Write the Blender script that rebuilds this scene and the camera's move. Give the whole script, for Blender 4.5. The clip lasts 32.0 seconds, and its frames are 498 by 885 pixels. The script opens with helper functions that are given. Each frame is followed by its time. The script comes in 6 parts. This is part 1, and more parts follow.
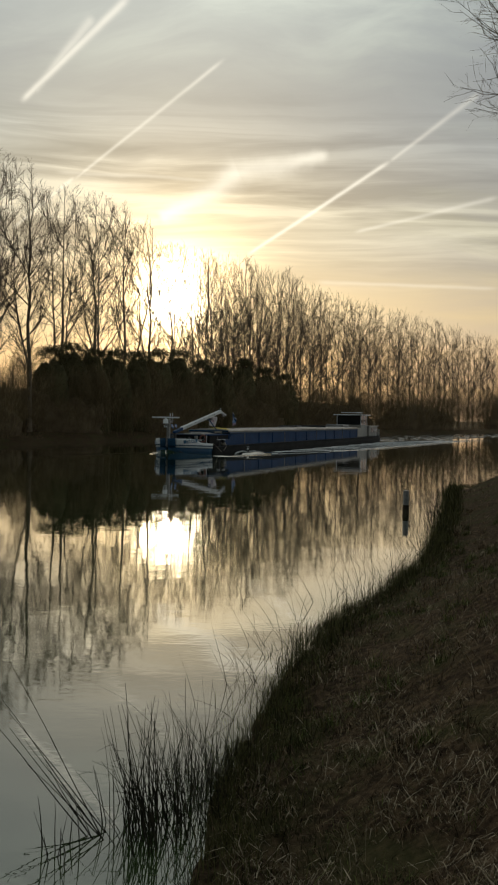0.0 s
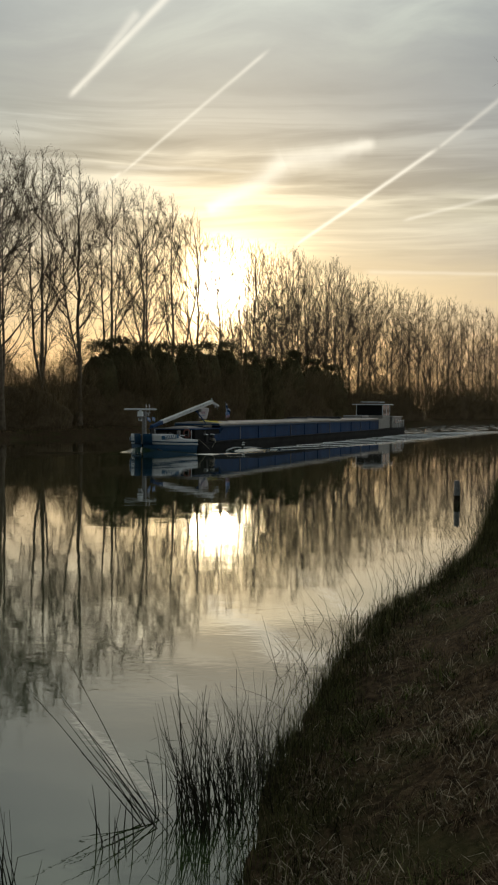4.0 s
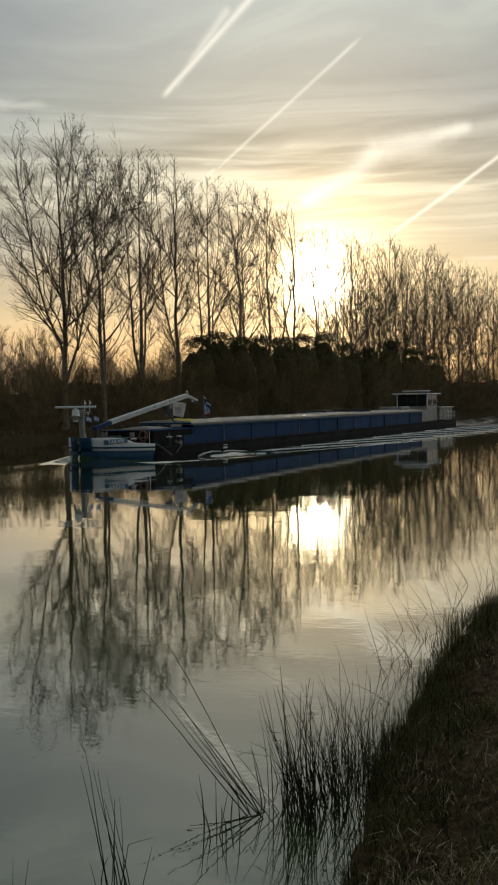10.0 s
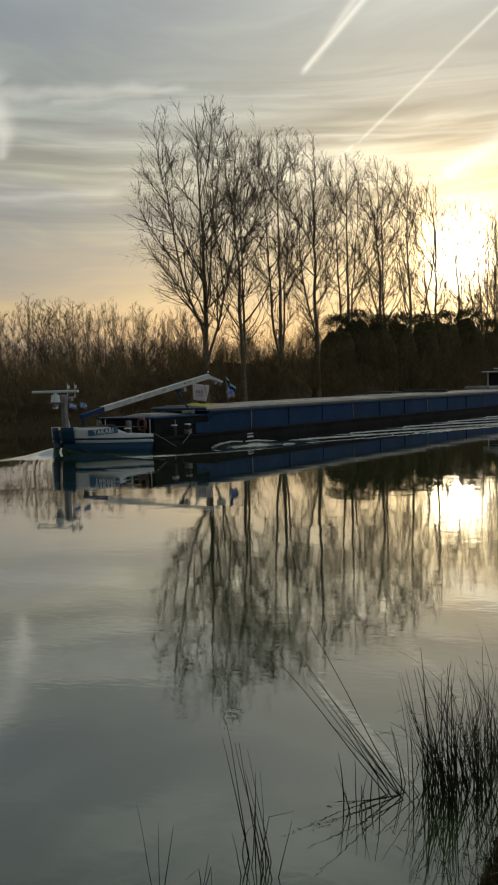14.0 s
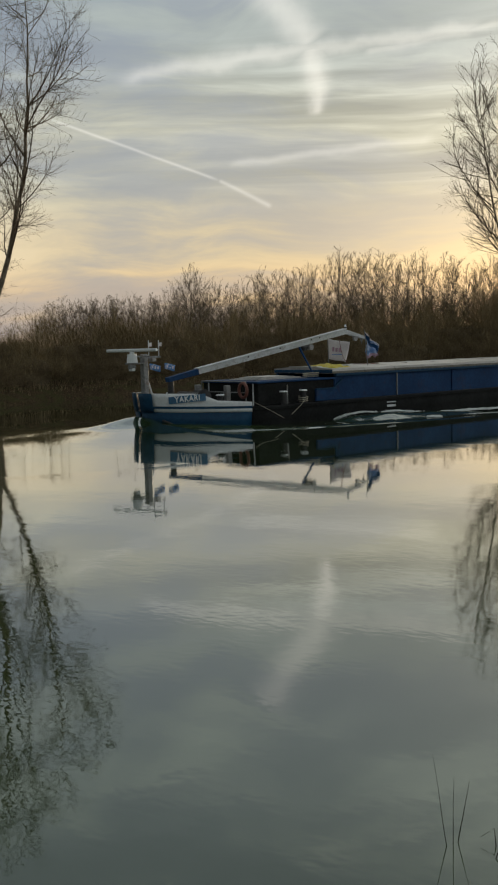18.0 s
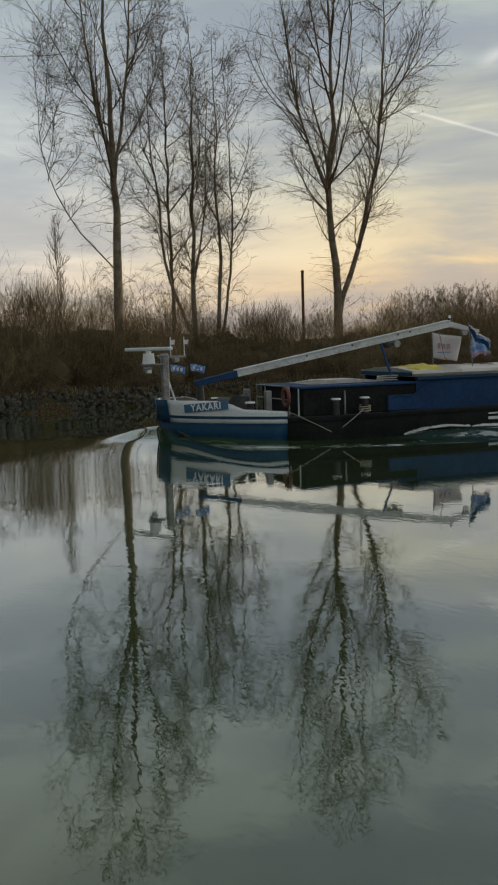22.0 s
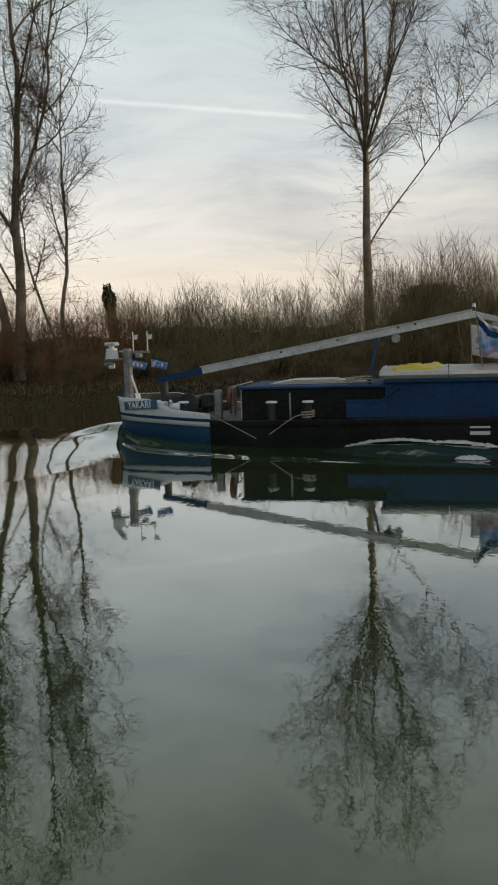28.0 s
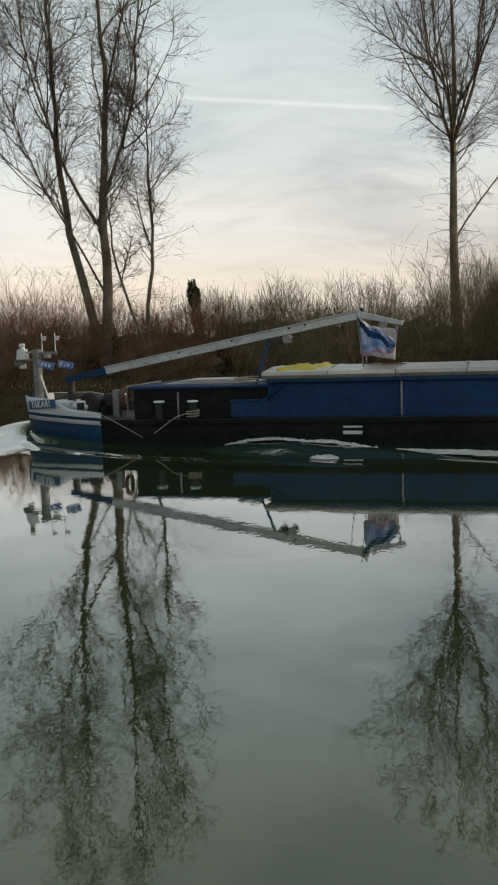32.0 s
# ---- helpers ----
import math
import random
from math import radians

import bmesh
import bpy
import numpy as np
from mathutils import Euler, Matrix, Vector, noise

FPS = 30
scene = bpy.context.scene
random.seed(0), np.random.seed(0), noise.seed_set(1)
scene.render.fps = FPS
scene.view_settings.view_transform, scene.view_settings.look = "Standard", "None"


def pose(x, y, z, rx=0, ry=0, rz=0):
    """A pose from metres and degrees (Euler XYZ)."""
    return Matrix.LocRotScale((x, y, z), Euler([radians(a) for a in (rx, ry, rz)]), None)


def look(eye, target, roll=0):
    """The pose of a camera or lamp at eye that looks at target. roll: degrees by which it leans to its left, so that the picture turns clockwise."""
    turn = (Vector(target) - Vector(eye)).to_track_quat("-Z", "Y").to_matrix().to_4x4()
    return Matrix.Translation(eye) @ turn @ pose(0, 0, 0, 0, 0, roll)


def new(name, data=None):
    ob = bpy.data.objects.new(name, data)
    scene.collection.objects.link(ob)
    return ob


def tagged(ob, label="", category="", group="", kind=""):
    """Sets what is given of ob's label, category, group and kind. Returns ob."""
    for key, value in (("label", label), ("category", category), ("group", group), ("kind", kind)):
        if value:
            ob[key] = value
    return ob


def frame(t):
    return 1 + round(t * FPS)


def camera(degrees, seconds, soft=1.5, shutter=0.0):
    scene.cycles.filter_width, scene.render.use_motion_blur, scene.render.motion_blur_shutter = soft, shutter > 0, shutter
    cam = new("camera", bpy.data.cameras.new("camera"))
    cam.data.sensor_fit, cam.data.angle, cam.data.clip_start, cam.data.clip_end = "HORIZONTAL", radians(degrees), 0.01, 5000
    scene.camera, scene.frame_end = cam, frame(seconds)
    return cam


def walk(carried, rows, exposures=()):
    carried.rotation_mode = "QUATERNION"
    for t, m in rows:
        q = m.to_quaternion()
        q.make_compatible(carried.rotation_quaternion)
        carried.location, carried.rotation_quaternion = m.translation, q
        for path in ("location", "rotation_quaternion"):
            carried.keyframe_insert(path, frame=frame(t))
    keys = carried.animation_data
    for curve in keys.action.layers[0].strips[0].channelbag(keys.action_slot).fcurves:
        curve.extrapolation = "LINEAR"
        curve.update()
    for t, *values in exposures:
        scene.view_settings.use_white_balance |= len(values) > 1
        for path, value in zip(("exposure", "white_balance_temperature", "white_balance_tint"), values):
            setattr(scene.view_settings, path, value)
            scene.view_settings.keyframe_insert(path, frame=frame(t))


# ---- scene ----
# Camera: stands on the near bank and pans to the left after the barge.
cam = camera(29.9, 32.0, soft=2.1)
PATH = [
    (0, pose(0, 0, 3.2, 88.49, -0.86, 0.00)),
    (0.5, pose(0, 0, 3.2, 88.46, -0.80, 0.13)),
    (1, pose(0, 0, 3.2, 88.46, -0.75, 0.54)),
    (1.5, pose(0, 0, 3.2, 88.41, -0.73, 0.89)),
    (2, pose(0, 0, 3.2, 88.31, -0.61, 1.27)),
    (2.5, pose(0, 0, 3.2, 88.20, -0.61, 1.57)),
    (3, pose(0, 0, 3.2, 88.10, -0.46, 1.95)),
    (3.5, pose(0, 0, 3.2, 88.01, -0.38, 2.47)),
    (5.5, pose(0, 0, 3.2, 87.85, -0.02, 4.27)),
    (6, pose(0, 0, 3.2, 87.87, -0.05, 4.67)),
    (6.5, pose(0, 0, 3.2, 87.86, 0.14, 5.17)),
    (7, pose(0, 0, 3.2, 87.88, 0.33, 5.76)),
    (7.5, pose(0, 0, 3.2, 87.87, 0.43, 6.33)),
    (8, pose(0, 0, 3.2, 87.78, 0.55, 6.86)),
    (8.5, pose(0, 0, 3.2, 87.67, 0.59, 7.34)),
    (9, pose(0, 0, 3.2, 87.63, 0.83, 7.90)),
    (9.5, pose(0, 0, 3.2, 87.62, 0.87, 8.43)),
    (10, pose(0, 0, 3.2, 87.56, 1.07, 8.99)),
    (10.5, pose(0, 0, 3.2, 87.47, 1.22, 9.48)),
    (11, pose(0, 0, 3.2, 87.46, 1.29, 9.80)),
    (11.5, pose(0, 0, 3.2, 87.59, 1.53, 10.65)),
    (12, pose(0, 0, 3.2, 87.58, 1.81, 11.98)),
    (12.5, pose(0, 0, 3.2, 87.33, 1.82, 13.49)),
    (13, pose(0, 0, 3.2, 87.05, 1.71, 14.74)),
    (13.5, pose(0, 0, 3.2, 86.78, 1.62, 15.91)),
    (15.5, pose(0, 0, 3.2, 85.38, 1.47, 24.07)),
    (16, pose(0, 0, 3.2, 85.30, 1.14, 26.49)),
    (16.5, pose(0, 0, 3.2, 85.17, 0.73, 29.05)),
    (17, pose(0, 0, 3.2, 84.84, 0.75, 30.88)),
    (17.5, pose(0, 0, 3.2, 84.32, 1.28, 33.48)),
    (18, pose(0, 0, 3.2, 84.07, 1.56, 36.18)),
    (18.5, pose(0, 0, 3.2, 83.85, 1.60, 38.81)),
    (19, pose(0, 0, 3.2, 83.72, 1.50, 41.27)),
    (19.5, pose(0, 0, 3.2, 83.74, 1.39, 43.39)),
    (20, pose(0, 0, 3.2, 83.75, 1.22, 45.49)),
    (20.5, pose(0, 0, 3.2, 83.62, 1.31, 47.86)),
    (21, pose(0, 0, 3.2, 83.46, 1.42, 50.79)),
    (21.5, pose(0, 0, 3.2, 83.66, 1.62, 53.99)),
    (22, pose(0, 0, 3.2, 83.99, 1.76, 57.05)),
    (22.5, pose(0, 0, 3.2, 84.05, 1.72, 60.13)),
    (23, pose(0, 0, 3.2, 83.97, 1.54, 62.98)),
    (23.5, pose(0, 0, 3.2, 84.13, 1.50, 65.69)),
    (24, pose(0, 0, 3.2, 84.20, 1.78, 68.49)),
    (24.5, pose(0, 0, 3.2, 84.04, 2.00, 71.27)),
    (25, pose(0, 0, 3.2, 83.80, 2.08, 74.19)),
    (25.5, pose(0, 0, 3.2, 83.47, 1.94, 77.11)),
    (27.5, pose(0, 0, 3.2, 83.67, 1.46, 89.59)),
    (28, pose(0, 0, 3.2, 83.62, 1.72, 92.44)),
    (28.5, pose(0, 0, 3.2, 83.64, 1.69, 94.91)),
    (29, pose(0, 0, 3.2, 83.61, 1.83, 96.81)),
    (29.5, pose(0, 0, 3.2, 83.52, 1.94, 97.52)),
    (30, pose(0, 0, 3.2, 83.47, 1.95, 97.54)),
    (30.5, pose(0, 0, 3.2, 83.47, 1.95, 97.54)),
    (31, pose(0, 0, 3.2, 83.47, 1.95, 97.54)),
    (31.5, pose(0, 0, 3.2, 83.47, 1.95, 97.54)),
    (32, pose(0, 0, 3.2, 83.47, 1.95, 97.54)),
]
EXPOSURES = [(0, 0.20), (9, 0.22), (13, 0.24), (15.4, 0.16), (16, 0.20), (16.5, 0.40), (17, 0.60), (18, 0.62), (19, 0.60), (20, 0.63), (22, 0.74), (23, 0.85), (25, 0.87), (28, 0.70), (32, 0.70)]
walk(cam, PATH, EXPOSURES)

# ---- world and sun: veiled evening sun, thin bands of cloud and old contrails ----
SUN_AZ, SUN_EL = 4.72, 7.2


def heading(az, el):
    a, e = radians(az), radians(el)
    return Vector((-math.sin(a) * math.cos(e), math.cos(a) * math.cos(e), math.sin(e)))


SUN = heading(SUN_AZ, SUN_EL)


class Nodes:
    """Short hand for building node trees."""

    def __init__(self, tree):
        self.tree, self.n, self.l = tree, tree.nodes, tree.links

    def put(self, socket, value):
        if isinstance(value, bpy.types.NodeSocket):
            self.l.new(value, socket)
        elif value is not None:
            socket.default_value = value

    def node(self, kind):
        return self.n.new(kind)

    def math(self, op, a, b=None, c=None, clamp=False):
        nd = self.node("ShaderNodeMath")
        nd.operation, nd.use_clamp = op, clamp
        for s, v in zip(nd.inputs, (a, b, c)):
            self.put(s, v)
        return nd.outputs[0]

    def vec(self, op, a, b=None):
        nd = self.node("ShaderNodeVectorMath")
        nd.operation = op
        self.put(nd.inputs[0], a)
        self.put(nd.inputs[1], b)
        return nd.outputs["Value" if op in ("DOT_PRODUCT", "LENGTH") else "Vector"]

    def noise(self, vector, scale, detail=4.0, rough=0.5, distort=0.0):
        nd = self.node("ShaderNodeTexNoise")
        for k, v in (("Vector", vector), ("Scale", scale), ("Detail", detail), ("Roughness", rough), ("Distortion", distort)):
            self.put(nd.inputs[k], v)
        return nd.outputs["Fac"]

    def ramp(self, fac, stops, smooth=True):
        nd = self.node("ShaderNodeValToRGB")
        nd.color_ramp.interpolation = "EASE" if smooth else "LINEAR"
        while len(nd.color_ramp.elements) < len(stops):
            nd.color_ramp.elements.new(0.5)
        for e, (p, c) in zip(nd.color_ramp.elements, stops):
            e.position = p
            e.color = (c, c, c, 1) if isinstance(c, (int, float)) else (*c, 1)
        self.put(nd.inputs[0], fac)
        return nd.outputs[0]

    def mix(self, fac, a, b, blend="MIX"):
        nd = self.node("ShaderNodeMix")
        nd.data_type, nd.blend_type = "RGBA", blend
        self.put(nd.inputs[0], fac)
        self.put(nd.inputs[6], (*a, 1) if isinstance(a, tuple) else a)
        self.put(nd.inputs[7], (*b, 1) if isinstance(b, tuple) else b)
        return nd.outputs[2]

    def smooth(self, x, lo, hi):
        nd = self.node("ShaderNodeMapRange")
        nd.interpolation_type = "SMOOTHSTEP"
        self.put(nd.inputs[0], x)
        nd.inputs[1].default_value, nd.inputs[2].default_value = lo, hi
        return nd.outputs[0]


def build_world():
    world = bpy.data.worlds.new("evening_sky")
    scene.world = world
    world.use_nodes = True
    g = Nodes(world.node_tree)
    g.n.clear()
    d = g.node("ShaderNodeTexCoord").outputs["Generated"]
    sep = g.node("ShaderNodeSeparateXYZ")
    g.put(sep.inputs[0], d)
    x, y, z = sep.outputs
    up = g.math("MAXIMUM", z, 0.0)
    # cloud bands: long and level, with ragged cross streaks
    warp = g.node("ShaderNodeTexNoise")
    g.put(warp.inputs["Vector"], d)
    warp.inputs["Scale"].default_value, warp.inputs["Detail"].default_value = 2.2, 3.0
    comb = g.node("ShaderNodeCombineXYZ")
    g.put(comb.inputs[0], g.math("MULTIPLY", x, 1.7))
    g.put(comb.inputs[1], g.math("MULTIPLY", y, 1.7))
    level = g.math("POWER", up, 0.72)
    g.put(comb.inputs[2], g.math("ADD", g.math("MULTIPLY", level, 8.0), g.math("MULTIPLY", warp.outputs["Fac"], 1.5)))
    streak = g.noise(comb.outputs[0], 1.25, 6.0, 0.55, 0.35)
    fine = g.noise(comb.outputs[0], 3.6, 6.0, 0.62, 0.5)
    broad = g.noise(d, 2.4, 3.0, 0.5)
    cover = g.math("ADD", g.math("MULTIPLY", streak, 0.56), g.math("ADD", g.math("MULTIPLY", fine, 0.22), g.math("MULTIPLY", broad, 0.26)))
    # angle from the sun
    near = g.vec("DOT_PRODUCT", d, tuple(SUN))
    gap = g.math("MULTIPLY", g.math("SUBTRACT", 1.0, near), 2.0)

    def lobe(sigma, height):
        return g.math("MULTIPLY", g.math("EXPONENT", g.math("DIVIDE", gap, -2.0 * radians(sigma) ** 2)), height)

    toward = g.math("EXPONENT", g.math("DIVIDE", gap, -2.0 * radians(20) ** 2))
    # clear air behind the clouds
    sky = g.node("ShaderNodeTexSky")
    sky.sky_type, sky.sun_disc = "NISHITA", False
    sky.sun_elevation, sky.sun_rotation = radians(SUN_EL), radians(-SUN_AZ)
    sky.air_density, sky.dust_density = 1.0, 2.5
    air = g.vec("SCALE", sky.outputs[0])
    air.node.inputs[3].default_value = 0.075
    # thin high cloud: colour by height, away from and toward the sun
    far_col = g.ramp(up, [(0.0, (0.44, 0.31, 0.194)), (0.05, (0.50, 0.36, 0.199)), (0.10, (0.48, 0.39, 0.243)), (0.18, (0.392, 0.375, 0.288)), (0.32, (0.262, 0.295, 0.286)), (0.45, (0.32, 0.37, 0.349)), (0.62, (0.30, 0.325, 0.306)), (0.85, (0.17, 0.185, 0.179))])
    pale_col = g.ramp(up, [(0.0, (0.465, 0.40, 0.330)), (0.05, (0.495, 0.435, 0.362)), (0.12, (0.472, 0.455, 0.420)), (0.2, (0.398, 0.425, 0.418)), (0.34, (0.342, 0.386, 0.388)), (0.5, (0.31, 0.345, 0.310)), (0.85, (0.17, 0.185, 0.177))])
    near_col = g.ramp(up, [(0.0, (0.567, 0.315, 0.134)), (0.05, (0.597, 0.379, 0.181)), (0.11, (0.460, 0.360, 0.215)), (0.19, (0.325, 0.315, 0.250)), (0.30, (0.262, 0.278, 0.259)), (0.45, (0.660, 0.705, 0.625)), (0.62, (0.455, 0.487, 0.430)), (0.85, (0.175, 0.182, 0.176))])
    wide_away = g.math("EXPONENT", g.math("DIVIDE", gap, -2.0 * radians(46) ** 2))
    cloud = g.mix(toward, g.mix(g.smooth(wide_away, 0.25, 0.75), pale_col, far_col), near_col)
    glow = g.mix(1.0, g.math("ADD", lobe(3.4, 0.65), lobe(9.0, 0.22)), (1.0, 0.74, 0.38), "MULTIPLY")
    thick = g.ramp(cover, [(0.40, 0.46), (0.47, 0.74), (0.535, 1.03), (0.60, 1.26), (0.68, 1.5)], False)
    thick = g.mix(g.math("SUBTRACT", g.math("ADD", 0.22, g.math("MULTIPLY", wide_away, 0.62)), g.math("MULTIPLY", g.math("EXPONENT", g.math("DIVIDE", gap, -2.0 * radians(26) ** 2)), 0.6)), (1.0, 1.0, 1.0), thick)
    # narrow level bands low over the sunset
    comb2 = g.node("ShaderNodeCombineXYZ")
    g.put(comb2.inputs[0], g.math("MULTIPLY", x, 2.4))
    g.put(comb2.inputs[1], g.math("MULTIPLY", y, 2.4))
    g.put(comb2.inputs[2], g.math("ADD", g.math("MULTIPLY", up, 36.0), g.math("MULTIPLY", warp.outputs["Fac"], 1.4)))
    lines = g.noise(comb2.outputs[0], 1.3, 5.0, 0.55, 0.5)
    lines = g.ramp(lines, [(0.36, 0.62), (0.46, 0.84), (0.53, 1.06), (0.62, 1.42)], False)
    wide = g.math("EXPONENT", g.math("DIVIDE", gap, -2.0 * radians(26) ** 2))
    lines_on = g.math("MULTIPLY", wide, g.math("MULTIPLY", g.smooth(up, 0.12, 0.19), g.math("SUBTRACT", 1.0, g.smooth(up, 0.25, 0.34))))
    thick = g.mix(1.0, thick, g.mix(lines_on, (1.0, 1.0, 1.0), lines), "MULTIPLY")
    body = g.mix(1.0, g.vec("ADD", cloud, glow), thick, "MULTIPLY")
    blue = g.mix(0.85, air, (0.20, 0.235, 0.305))
    open_sky = g.math("MULTIPLY", g.ramp(cover, [(0.46, 0.95), (0.59, 0.0)]), g.math("MULTIPLY", wide_away, g.math("SUBTRACT", 1.0, toward)))
    col = g.mix(open_sky, body, blue)
    col = g.mix(0.05, col, air)
    # contrails: (start, end) as azimuth and elevation in degrees, width in degrees, strength, raggedness
    trails = CONTRAILS
    wob = g.node("ShaderNodeTexNoise")
    g.put(wob.inputs["Vector"], d)
    wob.inputs["Scale"].default_value, wob.inputs["Detail"].default_value = 22.0, 4.0
    total = None
    for (a0, e0), (a1, e1), w0, w1, power, rag in trails:
        p, q = heading(a0, e0), heading(a1, e1)
        n = p.cross(q).normalized()
        along = (q - p).normalized()
        s0, s1 = p.dot(along), q.dot(along)
        u = g.vec("DOT_PRODUCT", d, tuple(along))
        fr = g.math("DIVIDE", g.math("SUBTRACT", u, s0), s1 - s0)
        off = g.vec("DOT_PRODUCT", d, tuple(n))
        off = g.math("ADD", off, g.math("MULTIPLY", g.math("SUBTRACT", wob.outputs["Fac"], 0.5), radians(rag)))
        width = g.math("ADD", radians(w0), g.math("MULTIPLY", fr, radians(w1 - w0)))
        ratio = g.math("DIVIDE", off, width)
        m = g.math("EXPONENT", g.math("MULTIPLY", g.math("MULTIPLY", ratio, ratio), -1.0))
        ends = g.math("MULTIPLY", g.smooth(fr, -0.02, 0.06), g.smooth(fr, 1.03, 0.93))
        front = g.math("GREATER_THAN", g.vec("DOT_PRODUCT", d, tuple(p)), 0.3)
        m = g.math("MULTIPLY", g.math("MULTIPLY", m, ends), g.math("MULTIPLY", front, power))
        total = m if total is None else g.math("MAXIMUM", total, m)
    patch = g.noise(d, 9.0, 5.0, 0.6)
    total = g.math("MULTIPLY", total, g.math("ADD", 0.45, g.math("MULTIPLY", patch, 1.1)))
    trail_col = g.mix(toward, (0.62, 0.60, 0.57), (0.78, 0.72, 0.58))
    col = g.vec("ADD", g.mix(g.math("MINIMUM", total, 0.9), col, g.mix(0.5, trail_col, col)), g.mix(1.0, trail_col, g.math("MULTIPLY", total, 0.22), "MULTIPLY"))
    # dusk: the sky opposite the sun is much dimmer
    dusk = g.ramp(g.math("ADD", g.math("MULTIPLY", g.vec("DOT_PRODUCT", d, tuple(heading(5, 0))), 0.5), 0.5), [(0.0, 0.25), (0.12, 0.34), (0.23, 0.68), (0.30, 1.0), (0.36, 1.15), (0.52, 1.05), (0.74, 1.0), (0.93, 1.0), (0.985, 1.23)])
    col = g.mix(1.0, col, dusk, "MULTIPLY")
    # the veiled sun: a blinding core and a wide warm glow in the thin cloud
    core = g.vec("ADD", g.mix(1.0, lobe(0.9, 24.0), (1.0, 0.86, 0.58), "MULTIPLY"), g.mix(1.0, lobe(2.3, 1.9), (1.0, 0.72, 0.36), "MULTIPLY"))
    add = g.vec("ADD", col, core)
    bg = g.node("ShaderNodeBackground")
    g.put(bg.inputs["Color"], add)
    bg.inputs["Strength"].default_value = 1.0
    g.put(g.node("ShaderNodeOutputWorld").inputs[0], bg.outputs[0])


CONTRAILS = [
    ((13.86, 17.89), (7.64, 23.74), 0.15, 0.21, 0.8, 0.10),
    ((13.15, 18.40), (9.74, 22.61), 0.16, 0.26, 0.5, 0.2),
    ((10.74, 13.86), (1.9, 20.75), 0.09, 0.11, 0.55, 0.08),
    ((14.28, 10.90), (10.75, 13.98), 0.09, 0.1, 0.55, 0.08),
    ((0.26, 9.85), (-8.27, 15.20), 0.1, 0.12, 0.9, 0.1),
    ((-8.27, 15.20), (-13.50, 18.73), 0.1, 0.16, 0.4, 0.12),
    ((-6.25, 11.21), (-14.66, 13.01), 0.1, 0.14, 0.4, 0.1),
    ((5.54, 11.71), (0.6, 14.75), 0.38, 0.75, 0.9, 1.0),
    ((1.2, 14.45), (-4.6, 15.6), 0.7, 0.3, 0.75, 1.0),
    ((47.6, 13.25), (37.74, 9.83), 0.075, 0.085, 0.42, 0.08),
    ((37.74, 9.83), (34.59, 8.23), 0.1, 0.14, 0.35, 0.12),
    ((35.75, 21.66), (32.06, 16.94), 1.0, 0.9, 0.5, 1.6),
    ((32.06, 16.94), (31.72, 13.27), 0.9, 0.35, 0.55, 1.6),
    ((43.53, 15.53), (22.16, 17.32), 0.42, 0.35, 0.42, 1.2),
    ((37.05, 10.70), (24.86, 11.58), 0.2, 0.25, 0.3, 0.6),
    ((101.78, 13.91), (88.48, 12.75), 0.12, 0.14, 0.3, 0.12),
    ((28.97, 16.44), (20.70, 17.37), 0.2, 0.2, 0.3, 0.5),
    ((11.80, 14.20), (0.94, 14.11), 0.12, 0.1, 0.3, 0.3),
    ((-3.98, 8.29), (-14.78, 7.81), 0.12, 0.1, 0.3, 0.2),
]
build_world()
sun_lamp = new("sun", bpy.data.lights.new("sun", "SUN"))
sun_lamp.data.energy, sun_lamp.data.angle, sun_lamp.data.color = 1.1, radians(1.2), (1.0, 0.78, 0.52)
sun_lamp.matrix_world = look((0, 0, 60), Vector((0, 0, 60)) - SUN)

# ---- materials ----
def material(name, build):
    m = bpy.data.materials.new(name)
    m.use_nodes = True
    g = Nodes(m.node_tree)
    g.n.clear()
    b = g.node("ShaderNodeBsdfPrincipled")
    build(g, b, g.node("ShaderNodeTexCoord").outputs["Object"])
    g.put(g.node("ShaderNodeOutputMaterial").inputs[0], b.outputs[0])
    return m


def bumped(g, b, height, strength, distance):
    nd = g.node("ShaderNodeBump")
    nd.inputs["Strength"].default_value, nd.inputs["Distance"].default_value = strength, distance
    g.put(nd.inputs["Height"], height)
    g.put(b.inputs["Normal"], nd.outputs[0])


